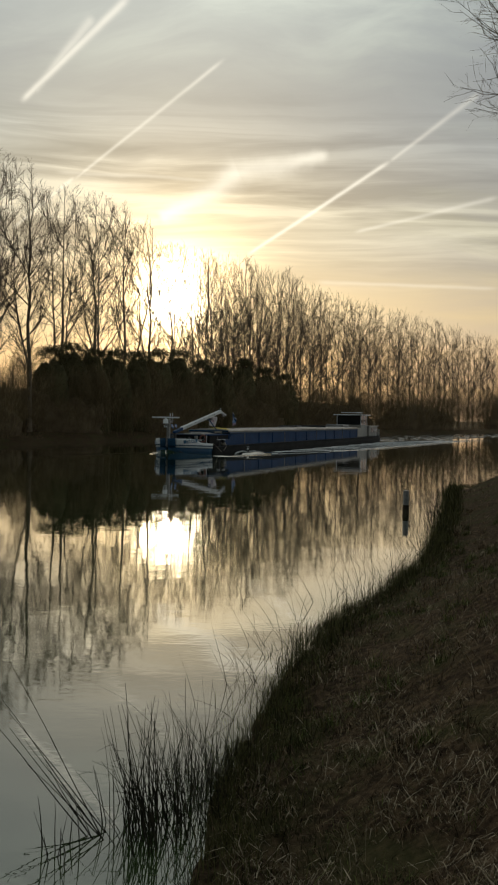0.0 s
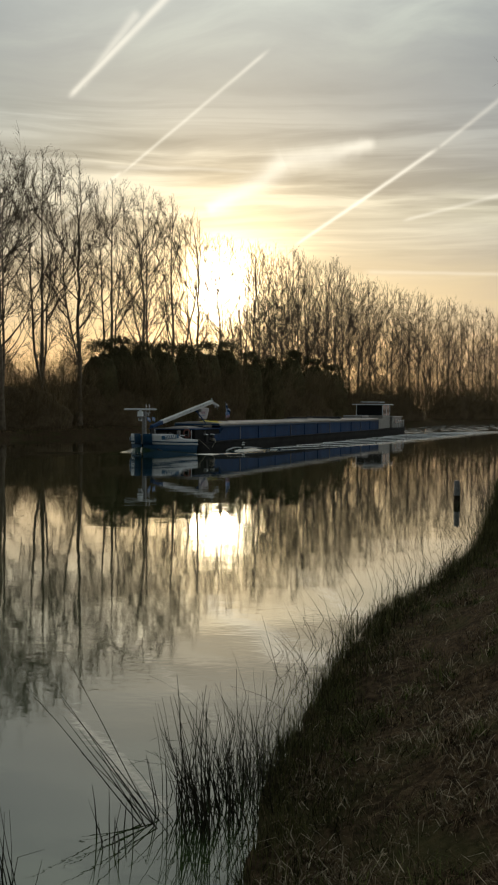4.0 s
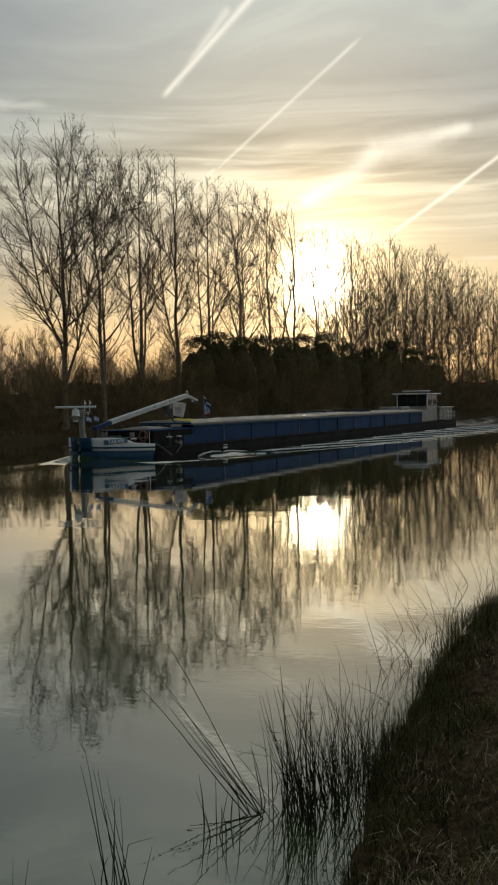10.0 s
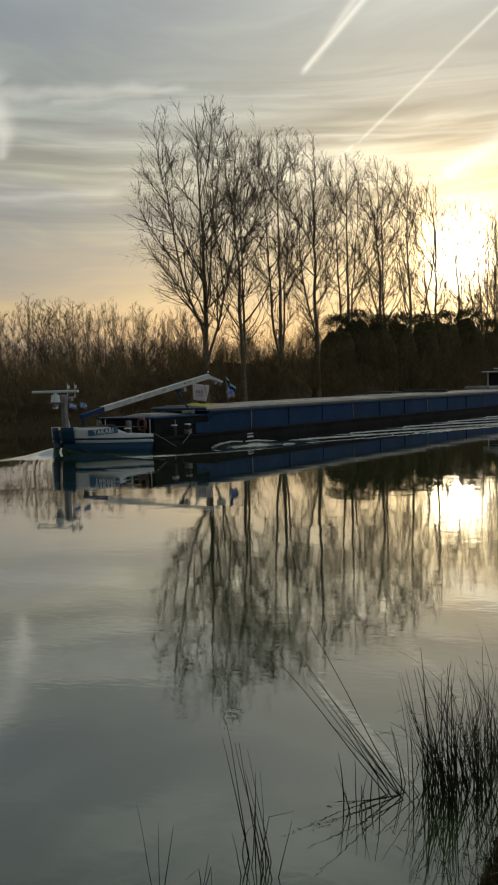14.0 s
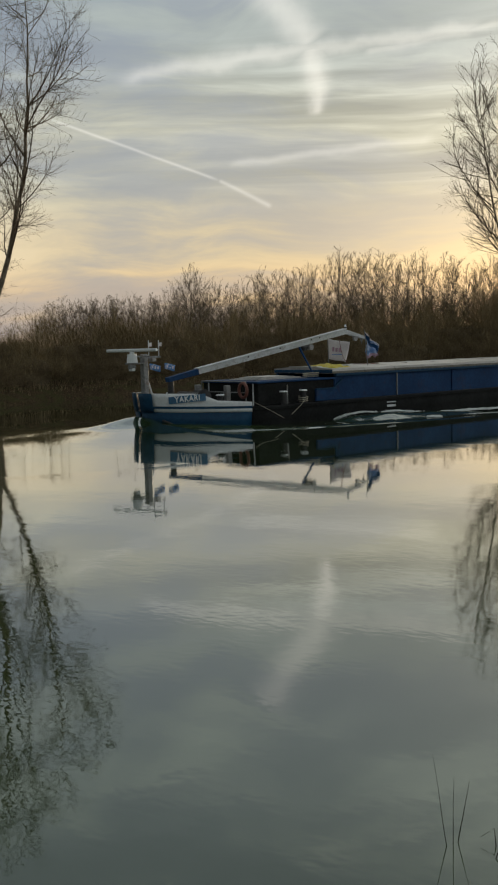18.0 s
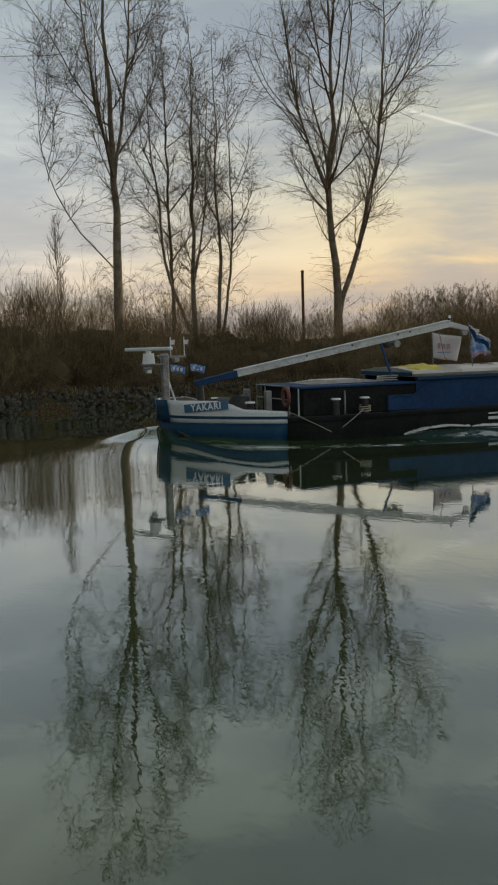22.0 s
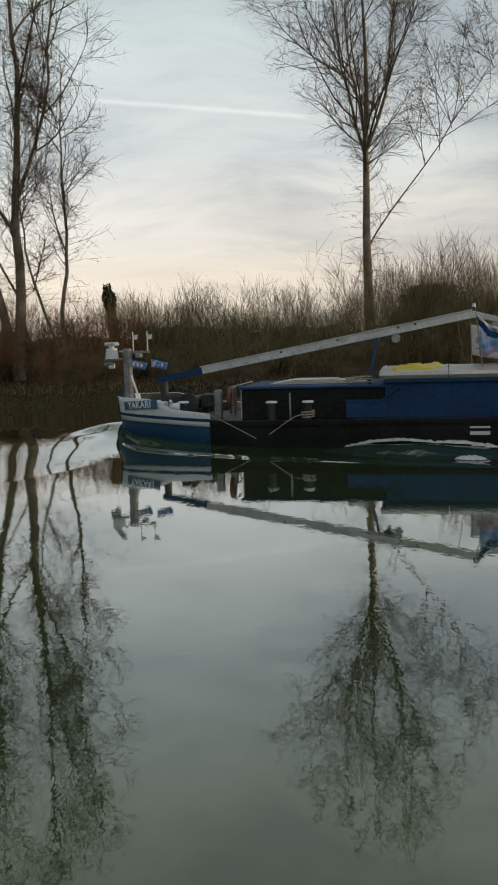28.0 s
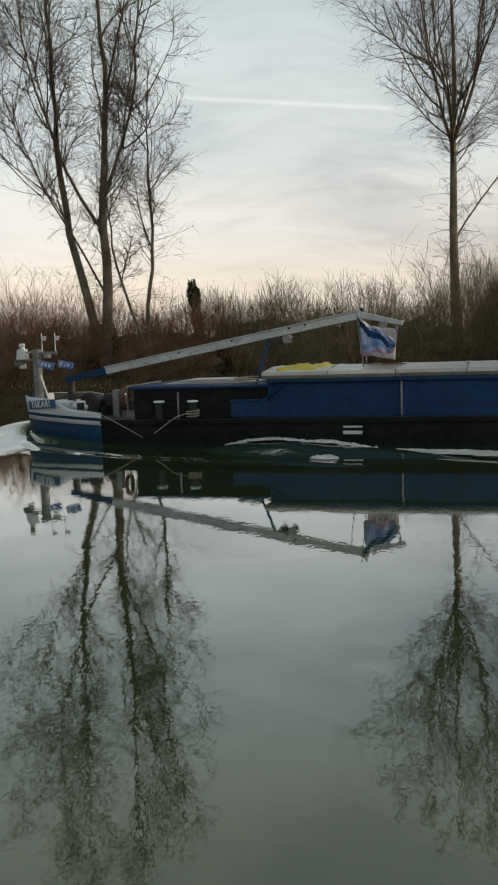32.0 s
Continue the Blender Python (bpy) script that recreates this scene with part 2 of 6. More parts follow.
def mottled(name, dark, light, rough=0.7, fine=18.0, broad=1.3, metal=0.0, bump=0.3, depth=0.01, vary=0.15, stain=None, stain_amount=0.0, island=0.0, gloss=0.5):
    """A surface with grain, broad patches, a little difference from piece to piece, and stains of their own shape."""
    def build(g, b, co):
        n1, n2 = g.noise(co, fine, 5.0, 0.6), g.noise(co, broad, 4.0, 0.55)
        f = g.math("ADD", g.math("MULTIPLY", n1, 0.5), g.math("MULTIPLY", n2, 0.5))
        col = g.mix(g.smooth(f, 0.35, 0.65), dark, light)
        if stain:
            col = g.mix(g.math("MULTIPLY", g.smooth(g.noise(co, broad * 2.3, 6.0, 0.7, 0.5), 0.54, 0.68), stain_amount), col, stain)
        if island:
            own = g.node("ShaderNodeNewGeometry").outputs["Random Per Island"]
            col = g.mix(g.math("POWER", own, island), dark, light)
        rnd = g.node("ShaderNodeObjectInfo").outputs["Random"]
        hsv = g.node("ShaderNodeHueSaturation")
        g.put(hsv.inputs["Value"], g.math("ADD", 1.0 - vary / 2, g.math("MULTIPLY", rnd, vary)))
        g.put(hsv.inputs["Color"], col)
        g.put(b.inputs["Base Color"], hsv.outputs[0])
        g.put(b.inputs["Roughness"], g.math("ADD", rough - 0.08, g.math("MULTIPLY", n1, 0.16), clamp=True))
        b.inputs["Metallic"].default_value = metal
        b.inputs["Specular IOR Level"].default_value = gloss
        if bump:
            bumped(g, b, n1, bump, depth)
    return material(name, build)


def build_water(g, b, co):
    geo = g.node("ShaderNodeNewGeometry").outputs["Position"]
    mp = g.node("ShaderNodeMapping")
    g.put(mp.inputs["Vector"], geo)
    mp.inputs["Rotation"].default_value = (0, 0, radians(20))
    mp.inputs["Scale"].default_value = (0.8, 1.3, 1.0)
    swell = g.noise(mp.outputs[0], 0.6, 2.0, 0.4, 0.2)
    chop = g.noise(mp.outputs[0], 3.0, 2.0, 0.4, 0.2)
    ripple = g.noise(mp.outputs[0], 8.0, 1.0, 0.4, 0.2)
    fine = g.noise(mp.outputs[0], 21.0, 1.0, 0.4, 0.2)
    # a breath of wind ruffles the wide bend; the long reach beyond lies calmer
    place = g.node("ShaderNodeSeparateXYZ")
    g.put(place.inputs[0], geo)
    calm = g.math("MULTIPLY", g.smooth(place.outputs[1], 36.0, 10.0), g.math("ADD", 0.55, g.math("MULTIPLY", g.noise(geo, 0.06, 2.0, 0.5), 0.9)))
    h = g.math("ADD", g.math("MULTIPLY", swell, 0.0075), g.math("ADD", g.math("MULTIPLY", chop, 0.0014), g.math("MULTIPLY", ripple, g.math("ADD", 0.0001, g.math("MULTIPLY", calm, 0.0011)))))
    h = g.math("ADD", h, g.math("MULTIPLY", fine, 0.00024))
    b.inputs["Base Color"].default_value = (0.036, 0.060, 0.020, 1)
    b.inputs["Roughness"].default_value = 0.013
    b.inputs["IOR"].default_value = 1.36
    b.inputs["Coat Weight"].default_value = 1.0
    b.inputs["Coat IOR"].default_value = 1.62
    b.inputs["Coat Roughness"].default_value = 0.013
    b.inputs["Specular Tint"].default_value = (0.93, 1.0, 0.91, 1)
    bumped(g, b, h, 0.5, 1.0)
    g.put(b.inputs["Coat Normal"], b.inputs["Normal"].links[0].from_socket)


WATER = material("canal_water", build_water)


def build_wake_water(g, b, co):
    n = g.noise(co, 2.4, 4.0, 0.6, 0.4)
    b.inputs["Base Color"].default_value = (0.085, 0.098, 0.088, 1)
    b.inputs["Roughness"].default_value = 0.16
    b.inputs["IOR"].default_value = 1.95
    bumped(g, b, n, 0.5, 0.10)


WAKE = material("disturbed_water", build_wake_water)


def build_swell(g, b, co):
    n = g.noise(co, 2.2, 3.0, 0.5, 0.3)
    b.inputs["Base Color"].default_value = (0.030, 0.055, 0.038, 1)
    b.inputs["Roughness"].default_value = 0.04
    b.inputs["IOR"].default_value = 2.2
    bumped(g, b, n, 0.3, 0.05)


SWELL = material("smooth_swell", build_swell)
FOAM = mottled("foam", (0.42, 0.45, 0.45), (0.75, 0.76, 0.75), 0.8, 14.0, 2.0, bump=0.6, depth=0.03)


def build_ground(g, b, co):
    n1, n2, n3 = g.noise(co, 9.0, 6.0, 0.65), g.noise(co, 0.9, 4.0, 0.55), g.noise(co, 42.0, 4.0, 0.7)
    col = g.mix(g.smooth(n1, 0.35, 0.68), (0.030, 0.020, 0.012), (0.145, 0.100, 0.058))
    col = g.mix(g.math("MULTIPLY", g.smooth(n2, 0.46, 0.62), 0.55), col, (0.072, 0.077, 0.028))
    col = g.mix(g.math("MULTIPLY", g.smooth(n3, 0.55, 0.75), 0.4), col, (0.20, 0.155, 0.095))
    g.put(b.inputs["Base Color"], col)
    b.inputs["Roughness"].default_value = 0.92
    b.inputs["Specular IOR Level"].default_value = 0.04
    bumped(g, b, g.math("ADD", n1, g.math("MULTIPLY", n3, 0.5)), 0.8, 0.08)


GROUND = material("winter_turf", build_ground)
BARK = mottled("bark", (0.125, 0.102, 0.073), (0.31, 0.258, 0.195), 0.9, 26.0, 2.0, bump=0.6, depth=0.03, gloss=0.08)
TWIG = mottled("twig", (0.09, 0.071, 0.051), (0.21, 0.167, 0.123), 0.85, 6.0, 0.6, bump=0, gloss=0.08)
SCRUB = mottled("scrub_twig", (0.122, 0.092, 0.052), (0.315, 0.24, 0.135), 0.9, 5.0, 0.5, bump=0, vary=0.5, gloss=0.08)
RED_SCRUB = mottled("red_scrub_twig", (0.20, 0.10, 0.055), (0.40, 0.23, 0.13), 0.9, 5.0, 0.5, bump=0, vary=0.4, gloss=0.08)
PALE_SCRUB = mottled("pale_scrub_twig", (0.16, 0.125, 0.062), (0.38, 0.31, 0.165), 0.9, 5.0, 0.5, bump=0, vary=0.4, gloss=0.08)
THICKET = mottled("thicket", (0.09, 0.068, 0.041), (0.205, 0.157, 0.098), 0.95, 7.0, 0.8, bump=0.9, depth=0.2, gloss=0.08)
EVERGREEN = mottled("evergreen", (0.06, 0.055, 0.027), (0.14, 0.125, 0.062), 0.8, 9.0, 0.8, bump=0.4, depth=0.05, gloss=0.08)
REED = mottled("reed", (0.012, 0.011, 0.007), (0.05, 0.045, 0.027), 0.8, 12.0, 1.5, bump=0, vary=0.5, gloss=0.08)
SEDGE = mottled("sedge", (0.026, 0.025, 0.011), (0.15, 0.145, 0.055), 0.85, 6.0, 0.8, bump=0, vary=0.2, island=1.6, gloss=0.08)
STRAW = mottled("dead_grass", (0.016, 0.011, 0.006), (0.42, 0.31, 0.185), 0.85, 6.0, 0.6, bump=0, vary=0.1, island=2.1, gloss=0.08)
PALE_STRAW = mottled("pale_straw", (0.16, 0.125, 0.078), (0.72, 0.61, 0.43), 0.85, 6.0, 0.6, bump=0, vary=0.1, island=1.5, gloss=0.08)
GREEN = mottled("green_grass", (0.028, 0.038, 0.012), (0.19, 0.225, 0.07), 0.85, 6.0, 0.6, bump=0, vary=0.1, island=1.4, gloss=0.08)
STONE = mottled("riprap", (0.036, 0.035, 0.028), (0.145, 0.14, 0.117), 0.9, 9.0, 1.2, bump=0.7, depth=0.03, vary=0.5, gloss=0.08)
WOOD = mottled("old_wood", (0.035, 0.028, 0.02), (0.10, 0.08, 0.06), 0.9, 16.0, 2.0, bump=0.5, gloss=0.08)
BLUE = mottled("blue_paint", (0.014, 0.044, 0.115), (0.022, 0.070, 0.18), 0.6, 8.0, 0.7, bump=0.08, depth=0.004, stain=(0.05, 0.035, 0.028), stain_amount=0.35, gloss=0.12)
NAVY = mottled("navy_paint", (0.007, 0.042, 0.095), (0.011, 0.066, 0.14), 0.5, 8.0, 0.7, bump=0.08, depth=0.004, gloss=0.2)
WHITE = mottled("white_paint", (0.71, 0.75, 0.79), (0.83, 0.865, 0.89), 0.45, 10.0, 0.9, bump=0.05, depth=0.003, stain=(0.34, 0.28, 0.22), stain_amount=0.18)
BLACK = mottled("black_tar_paint", (0.007, 0.008, 0.0085), (0.021, 0.0225, 0.023), 0.75, 9.0, 0.8, bump=0.15, depth=0.005, stain=(0.03, 0.024, 0.018), stain_amount=0.2, gloss=0.15)
STEEL = mottled("weathered_steel", (0.16, 0.165, 0.17), (0.36, 0.365, 0.37), 0.5, 14.0, 1.6, metal=0.4, bump=0.1, depth=0.003, stain=(0.20, 0.10, 0.05), stain_amount=0.5)
CABIN = mottled("weathered_cabin_paint", (0.26, 0.255, 0.24), (0.38, 0.375, 0.35), 0.6, 10.0, 0.9, bump=0.05, depth=0.003, stain=(0.2, 0.16, 0.12), stain_amount=0.4)
BOOM = mottled("weathered_white_paint", (0.48, 0.505, 0.525), (0.70, 0.725, 0.735), 0.5, 12.0, 1.1, bump=0.06, depth=0.003, stain=(0.24, 0.19, 0.14), stain_amount=0.5)
HATCH = mottled("aluminium_hatch", (0.36, 0.355, 0.345), (0.54, 0.53, 0.515), 0.38, 12.0, 0.8, metal=0.55, bump=0.08, depth=0.003, stain=(0.34, 0.29, 0.23), stain_amount=0.4)
# hatch side in a darker olive-grey: shade below the lit top, put into the colour
SKIRT = mottled("shaded_hatch_alloy", (0.13, 0.125, 0.10), (0.23, 0.22, 0.185), 0.6, 12.0, 1.2, metal=0.2, bump=0.1, depth=0.003, stain=(0.10, 0.08, 0.06), stain_amount=0.4)
RUST = mottled("rusty_pole", (0.07, 0.035, 0.02), (0.16, 0.08, 0.045), 0.85, 14.0, 2.0, bump=0.3)
DARK = mottled("dark_machinery", (0.012, 0.013, 0.015), (0.05, 0.05, 0.052), 0.6, 16.0, 2.0, bump=0.2, depth=0.004)
ROPE = mottled("pale_rope", (0.30, 0.27, 0.21), (0.52, 0.48, 0.39), 0.9, 40.0, 3.0, bump=0.5, depth=0.005)
YELLOW = mottled("yellow_tarpaulin", (0.58, 0.46, 0.03), (0.72, 0.60, 0.06), 0.55, 8.0, 1.2, bump=0.3, depth=0.02)
ORANGE = mottled("faded_orange", (0.17, 0.062, 0.05), (0.27, 0.11, 0.085), 0.6, 12.0, 2.0, bump=0.1)
FLAG_WHITE = mottled("white_flag_cloth", (0.55, 0.50, 0.52), (0.74, 0.70, 0.70), 0.85, 20.0, 1.0, bump=0.2)
FLAG_BLUE = mottled("blue_flag_cloth", (0.05, 0.15, 0.40), (0.12, 0.28, 0.60), 0.85, 20.0, 1.6, bump=0.2, stain=(0.62, 0.62, 0.68), stain_amount=0.9)
NAME_BLUE = mottled("name_board_paint", (0.03, 0.11, 0.22), (0.05, 0.16, 0.30), 0.5, 12.0, 1.0, bump=0.05)
FLAG_PALE = mottled("pale_flag_cloth", (0.13, 0.25, 0.52), (0.46, 0.55, 0.74), 0.85, 5.0, 2.6, bump=0.1)
FLAG_PINK = mottled("faded_print", (0.34, 0.20, 0.27), (0.46, 0.30, 0.38), 0.85, 20.0, 1.0, bump=0)
IVY = mottled("ivy_leaf", (0.022, 0.032, 0.013), (0.06, 0.075, 0.03), 0.6, 8.0, 1.0, bump=0, vary=0.4, gloss=0.08)
ROOF = mottled("slate", (0.05, 0.05, 0.055), (0.11, 0.11, 0.115), 0.8, 8.0, 1.0, bump=0.3)


def build_glass(g, b, co):
    b.inputs["Base Color"].default_value = (0.02, 0.025, 0.03, 1)
    b.inputs["Roughness"].default_value = 0.05
    b.inputs["IOR"].default_value = 1.5


GLASS = material("dark_window_glass", build_glass)

# ---- mesh tools ----
def mesh_of(name, verts, quads=None, tris=None, mats=(), smooth=False):
    verts = np.asarray(verts, dtype=np.float32).reshape(-1, 3)
    quads = np.zeros((0, 4), np.int32) if quads is None else np.asarray(quads, np.int32).reshape(-1, 4)
    tris = np.zeros((0, 3), np.int32) if tris is None else np.asarray(tris, np.int32).reshape(-1, 3)
    me = bpy.data.meshes.new(name)
    me.vertices.add(len(verts))
    me.vertices.foreach_set("co", verts.ravel())
    loops = np.concatenate([quads.ravel(), tris.ravel()])
    me.loops.add(len(loops))
    me.loops.foreach_set("vertex_index", loops)
    starts = np.concatenate([np.arange(len(quads)) * 4, len(quads) * 4 + np.arange(len(tris)) * 3]).astype(np.int32)
    me.polygons.add(len(starts))
    me.polygons.foreach_set("loop_start", starts)
    me.update(calc_edges=True)
    if smooth:
        me.polygons.foreach_set("use_smooth", np.ones(len(starts), dtype=bool))
    for m in mats:
        me.materials.append(m)
    return me


def empty(name, m=None):
    ob = new(name)
    ob.empty_display_size = 0.2
    if m is not None:
        ob.matrix_basis = m
    return ob


def child(name, mesh, parent, m=None, label=""):
    ob = new(name, mesh)
    ob.parent = parent
    if m is not None:
        ob.matrix_basis = m
    return tagged(ob, label)


def part(name, bm, mat, parent, label="", m=None, smooth=False):
    me = bpy.data.meshes.new(name)
    bm.normal_update()
    bm.to_mesh(me)
    bm.free()
    me.materials.append(mat)
    if smooth:
        me.polygons.foreach_set("use_smooth", np.ones(len(me.polygons), dtype=bool))
    return child(name, me, parent, m, label)


def box(bm, lo, hi, bevel=0.0):
    """An edge-bevelled block between two corners, added to bm."""
    lo, hi = Vector(lo), Vector(hi)
    r = bmesh.ops.create_cube(bm, size=1.0, matrix=Matrix.Translation((lo + hi) / 2) @ Matrix.Diagonal((*(hi - lo), 1)))
    if bevel:
        es = {e for v in r["verts"] for e in v.link_edges}
        bmesh.ops.bevel(bm, geom=list(es), offset=bevel, segments=1, affect="EDGES", profile=0.7)
    return bm


def rod(bm, a, b, r0, r1=None, sides=8):
    a, b = Vector(a), Vector(b)
    m = Matrix.Translation((a + b) / 2) @ (b - a).to_track_quat("Z", "Y").to_matrix().to_4x4()
    bmesh.ops.create_cone(bm, cap_ends=True, segments=sides, radius1=r0, radius2=r0 if r1 is None else r1, depth=(b - a).length, matrix=m)
    return bm


def tubes(pts, rad, sides):
    """Vertices and quads of many tapering tubes at once: pts (n, k, 3), rad (n, k)."""
    n, k, _ = pts.shape
    tan = np.gradient(pts, axis=1)
    tan /= np.linalg.norm(tan, axis=2, keepdims=True) + 1e-9
    ref = np.where(np.abs(tan[:, :1, 2:3]) > 0.9, np.array([1.0, 0, 0]), np.array([0, 0, 1.0]))
    ref = np.broadcast_to(ref, tan.shape)
    e1 = np.cross(tan, ref)
    e1 /= np.linalg.norm(e1, axis=2, keepdims=True) + 1e-9
    e2 = np.cross(tan, e1)
    a = np.arange(sides) * 2 * np.pi / sides
    ring = e1[:, :, None, :] * np.cos(a)[None, None, :, None] + e2[:, :, None, :] * np.sin(a)[None, None, :, None]
    verts = pts[:, :, None, :] + ring * rad[:, :, None, None]
    idx = np.arange(n * k * sides).reshape(n, k, sides)
    nxt = np.roll(idx, -1, axis=2)
    quads = np.stack([idx[:, :-1], nxt[:, :-1], nxt[:, 1:], idx[:, 1:]], -1).reshape(-1, 4)
    return verts.reshape(-1, 3), quads


def joined(pieces):
    vs, qs, base = [], [], 0
    for v, q in pieces:
        vs.append(v)
        qs.append(q + base)
        base += len(v)
    return np.concatenate(vs), np.concatenate(qs)


def unit(v):
    return v / (np.linalg.norm(v, axis=-1, keepdims=True) + 1e-9)


def sweep(rng, start, way, length, k, wander, rise):
    """Curved lines from start along way: they wander a little and bend upwards by rise."""
    n = len(start)
    pts = np.zeros((n, k, 3))
    pts[:, 0] = start
    d = unit(way)
    step = length / (k - 1)
    for i in range(1, k):
        d = unit(d + rng.normal(0, wander, (n, 3)) + np.array([0, 0, 1.0]) * np.asarray(rise).reshape(-1, 1))
        pts[:, i] = pts[:, i - 1] + d * step[:, None]
    return pts


def sprout(rng, pts, rad, per, lo, hi, angle, spread, low=1.0):
    """Starts, ways, fractions and radii of the side shoots of every line."""
    n, k, _ = pts.shape
    own = np.repeat(np.arange(n), per)
    t = lo + (hi - lo) * rng.uniform(0, 1, n * per) ** low
    f = t * (k - 1)
    i = np.minimum(f.astype(int), k - 2)
    w = (f - i)[:, None]
    p = pts[own, i] * (1 - w) + pts[own, i + 1] * w
    tan = unit(pts[own, i + 1] - pts[own, i])
    side = unit(np.cross(tan, rng.normal(0, 1, tan.shape)))
    a = np.radians(rng.normal(angle, spread, n * per))[:, None]
    r = rad[own, i] * (1 - w[:, 0]) + rad[own, i + 1] * w[:, 0]
    return p, tan * np.cos(a) + side * np.sin(a), t, r, own


def blades(rng, pos, length, lean, width, k=4, curl=0.5):
    """Flat tapering blades of grass or reed: vertices and quads."""
    n = len(pos)
    a = rng.uniform(0, 2 * np.pi, n)
    out = np.stack([np.cos(a), np.sin(a), np.zeros(n)], 1)
    side = np.stack([-np.sin(a), np.cos(a), np.zeros(n)], 1)
    turn = rng.uniform(0, np.pi, n)[:, None]
    side = unit(side * np.cos(turn) + out * np.sin(turn))
    s = np.linspace(0, 1, k)
    bend = lean[:, None] * (s[None] + curl * s[None] ** 2.2)
    pts = pos[:, None] + out[:, None] * (length[:, None] * np.sin(bend))[..., None] * s[None, :, None] + np.array([0, 0, 1.0]) * (length[:, None] * np.cos(bend) * s[None])[..., None]
    w = (width[:, None] * (1 - 0.92 * s[None] ** 1.4))[..., None] * side[:, None]
    verts = np.stack([pts - w, pts + w], 2).reshape(-1, 3)
    idx = np.arange(n * k * 2).reshape(n, k, 2)
    quads = np.stack([idx[:, :-1, 0], idx[:, :-1, 1], idx[:, 1:, 1], idx[:, 1:, 0]], -1).reshape(-1, 4)
    return verts, quads

# ---- bare winter trees ----
def ribbons(rng, pts, rad):
    """Very thin twigs as narrow strips, turned at random."""
    n, k, _ = pts.shape
    tan = unit(pts[:, -1] - pts[:, 0])
    side = unit(np.cross(tan, rng.normal(0, 1, (n, 3))))
    off = side[:, None] * rad[..., None]
    verts = np.stack([pts - off, pts + off], 2).reshape(-1, 3)
    idx = np.arange(n * k * 2).reshape(n, k, 2)
    return verts, np.stack([idx[:, :-1, 0], idx[:, :-1, 1], idx[:, 1:, 1], idx[:, 1:, 0]], -1).reshape(-1, 4)


def thinned(rng, shoots, size):
    """Short lines carry fewer shoots than long ones."""
    keep = rng.uniform(0, 1, len(shoots[2])) < size[shoots[4]]
    return tuple(a[keep] for a in shoots)


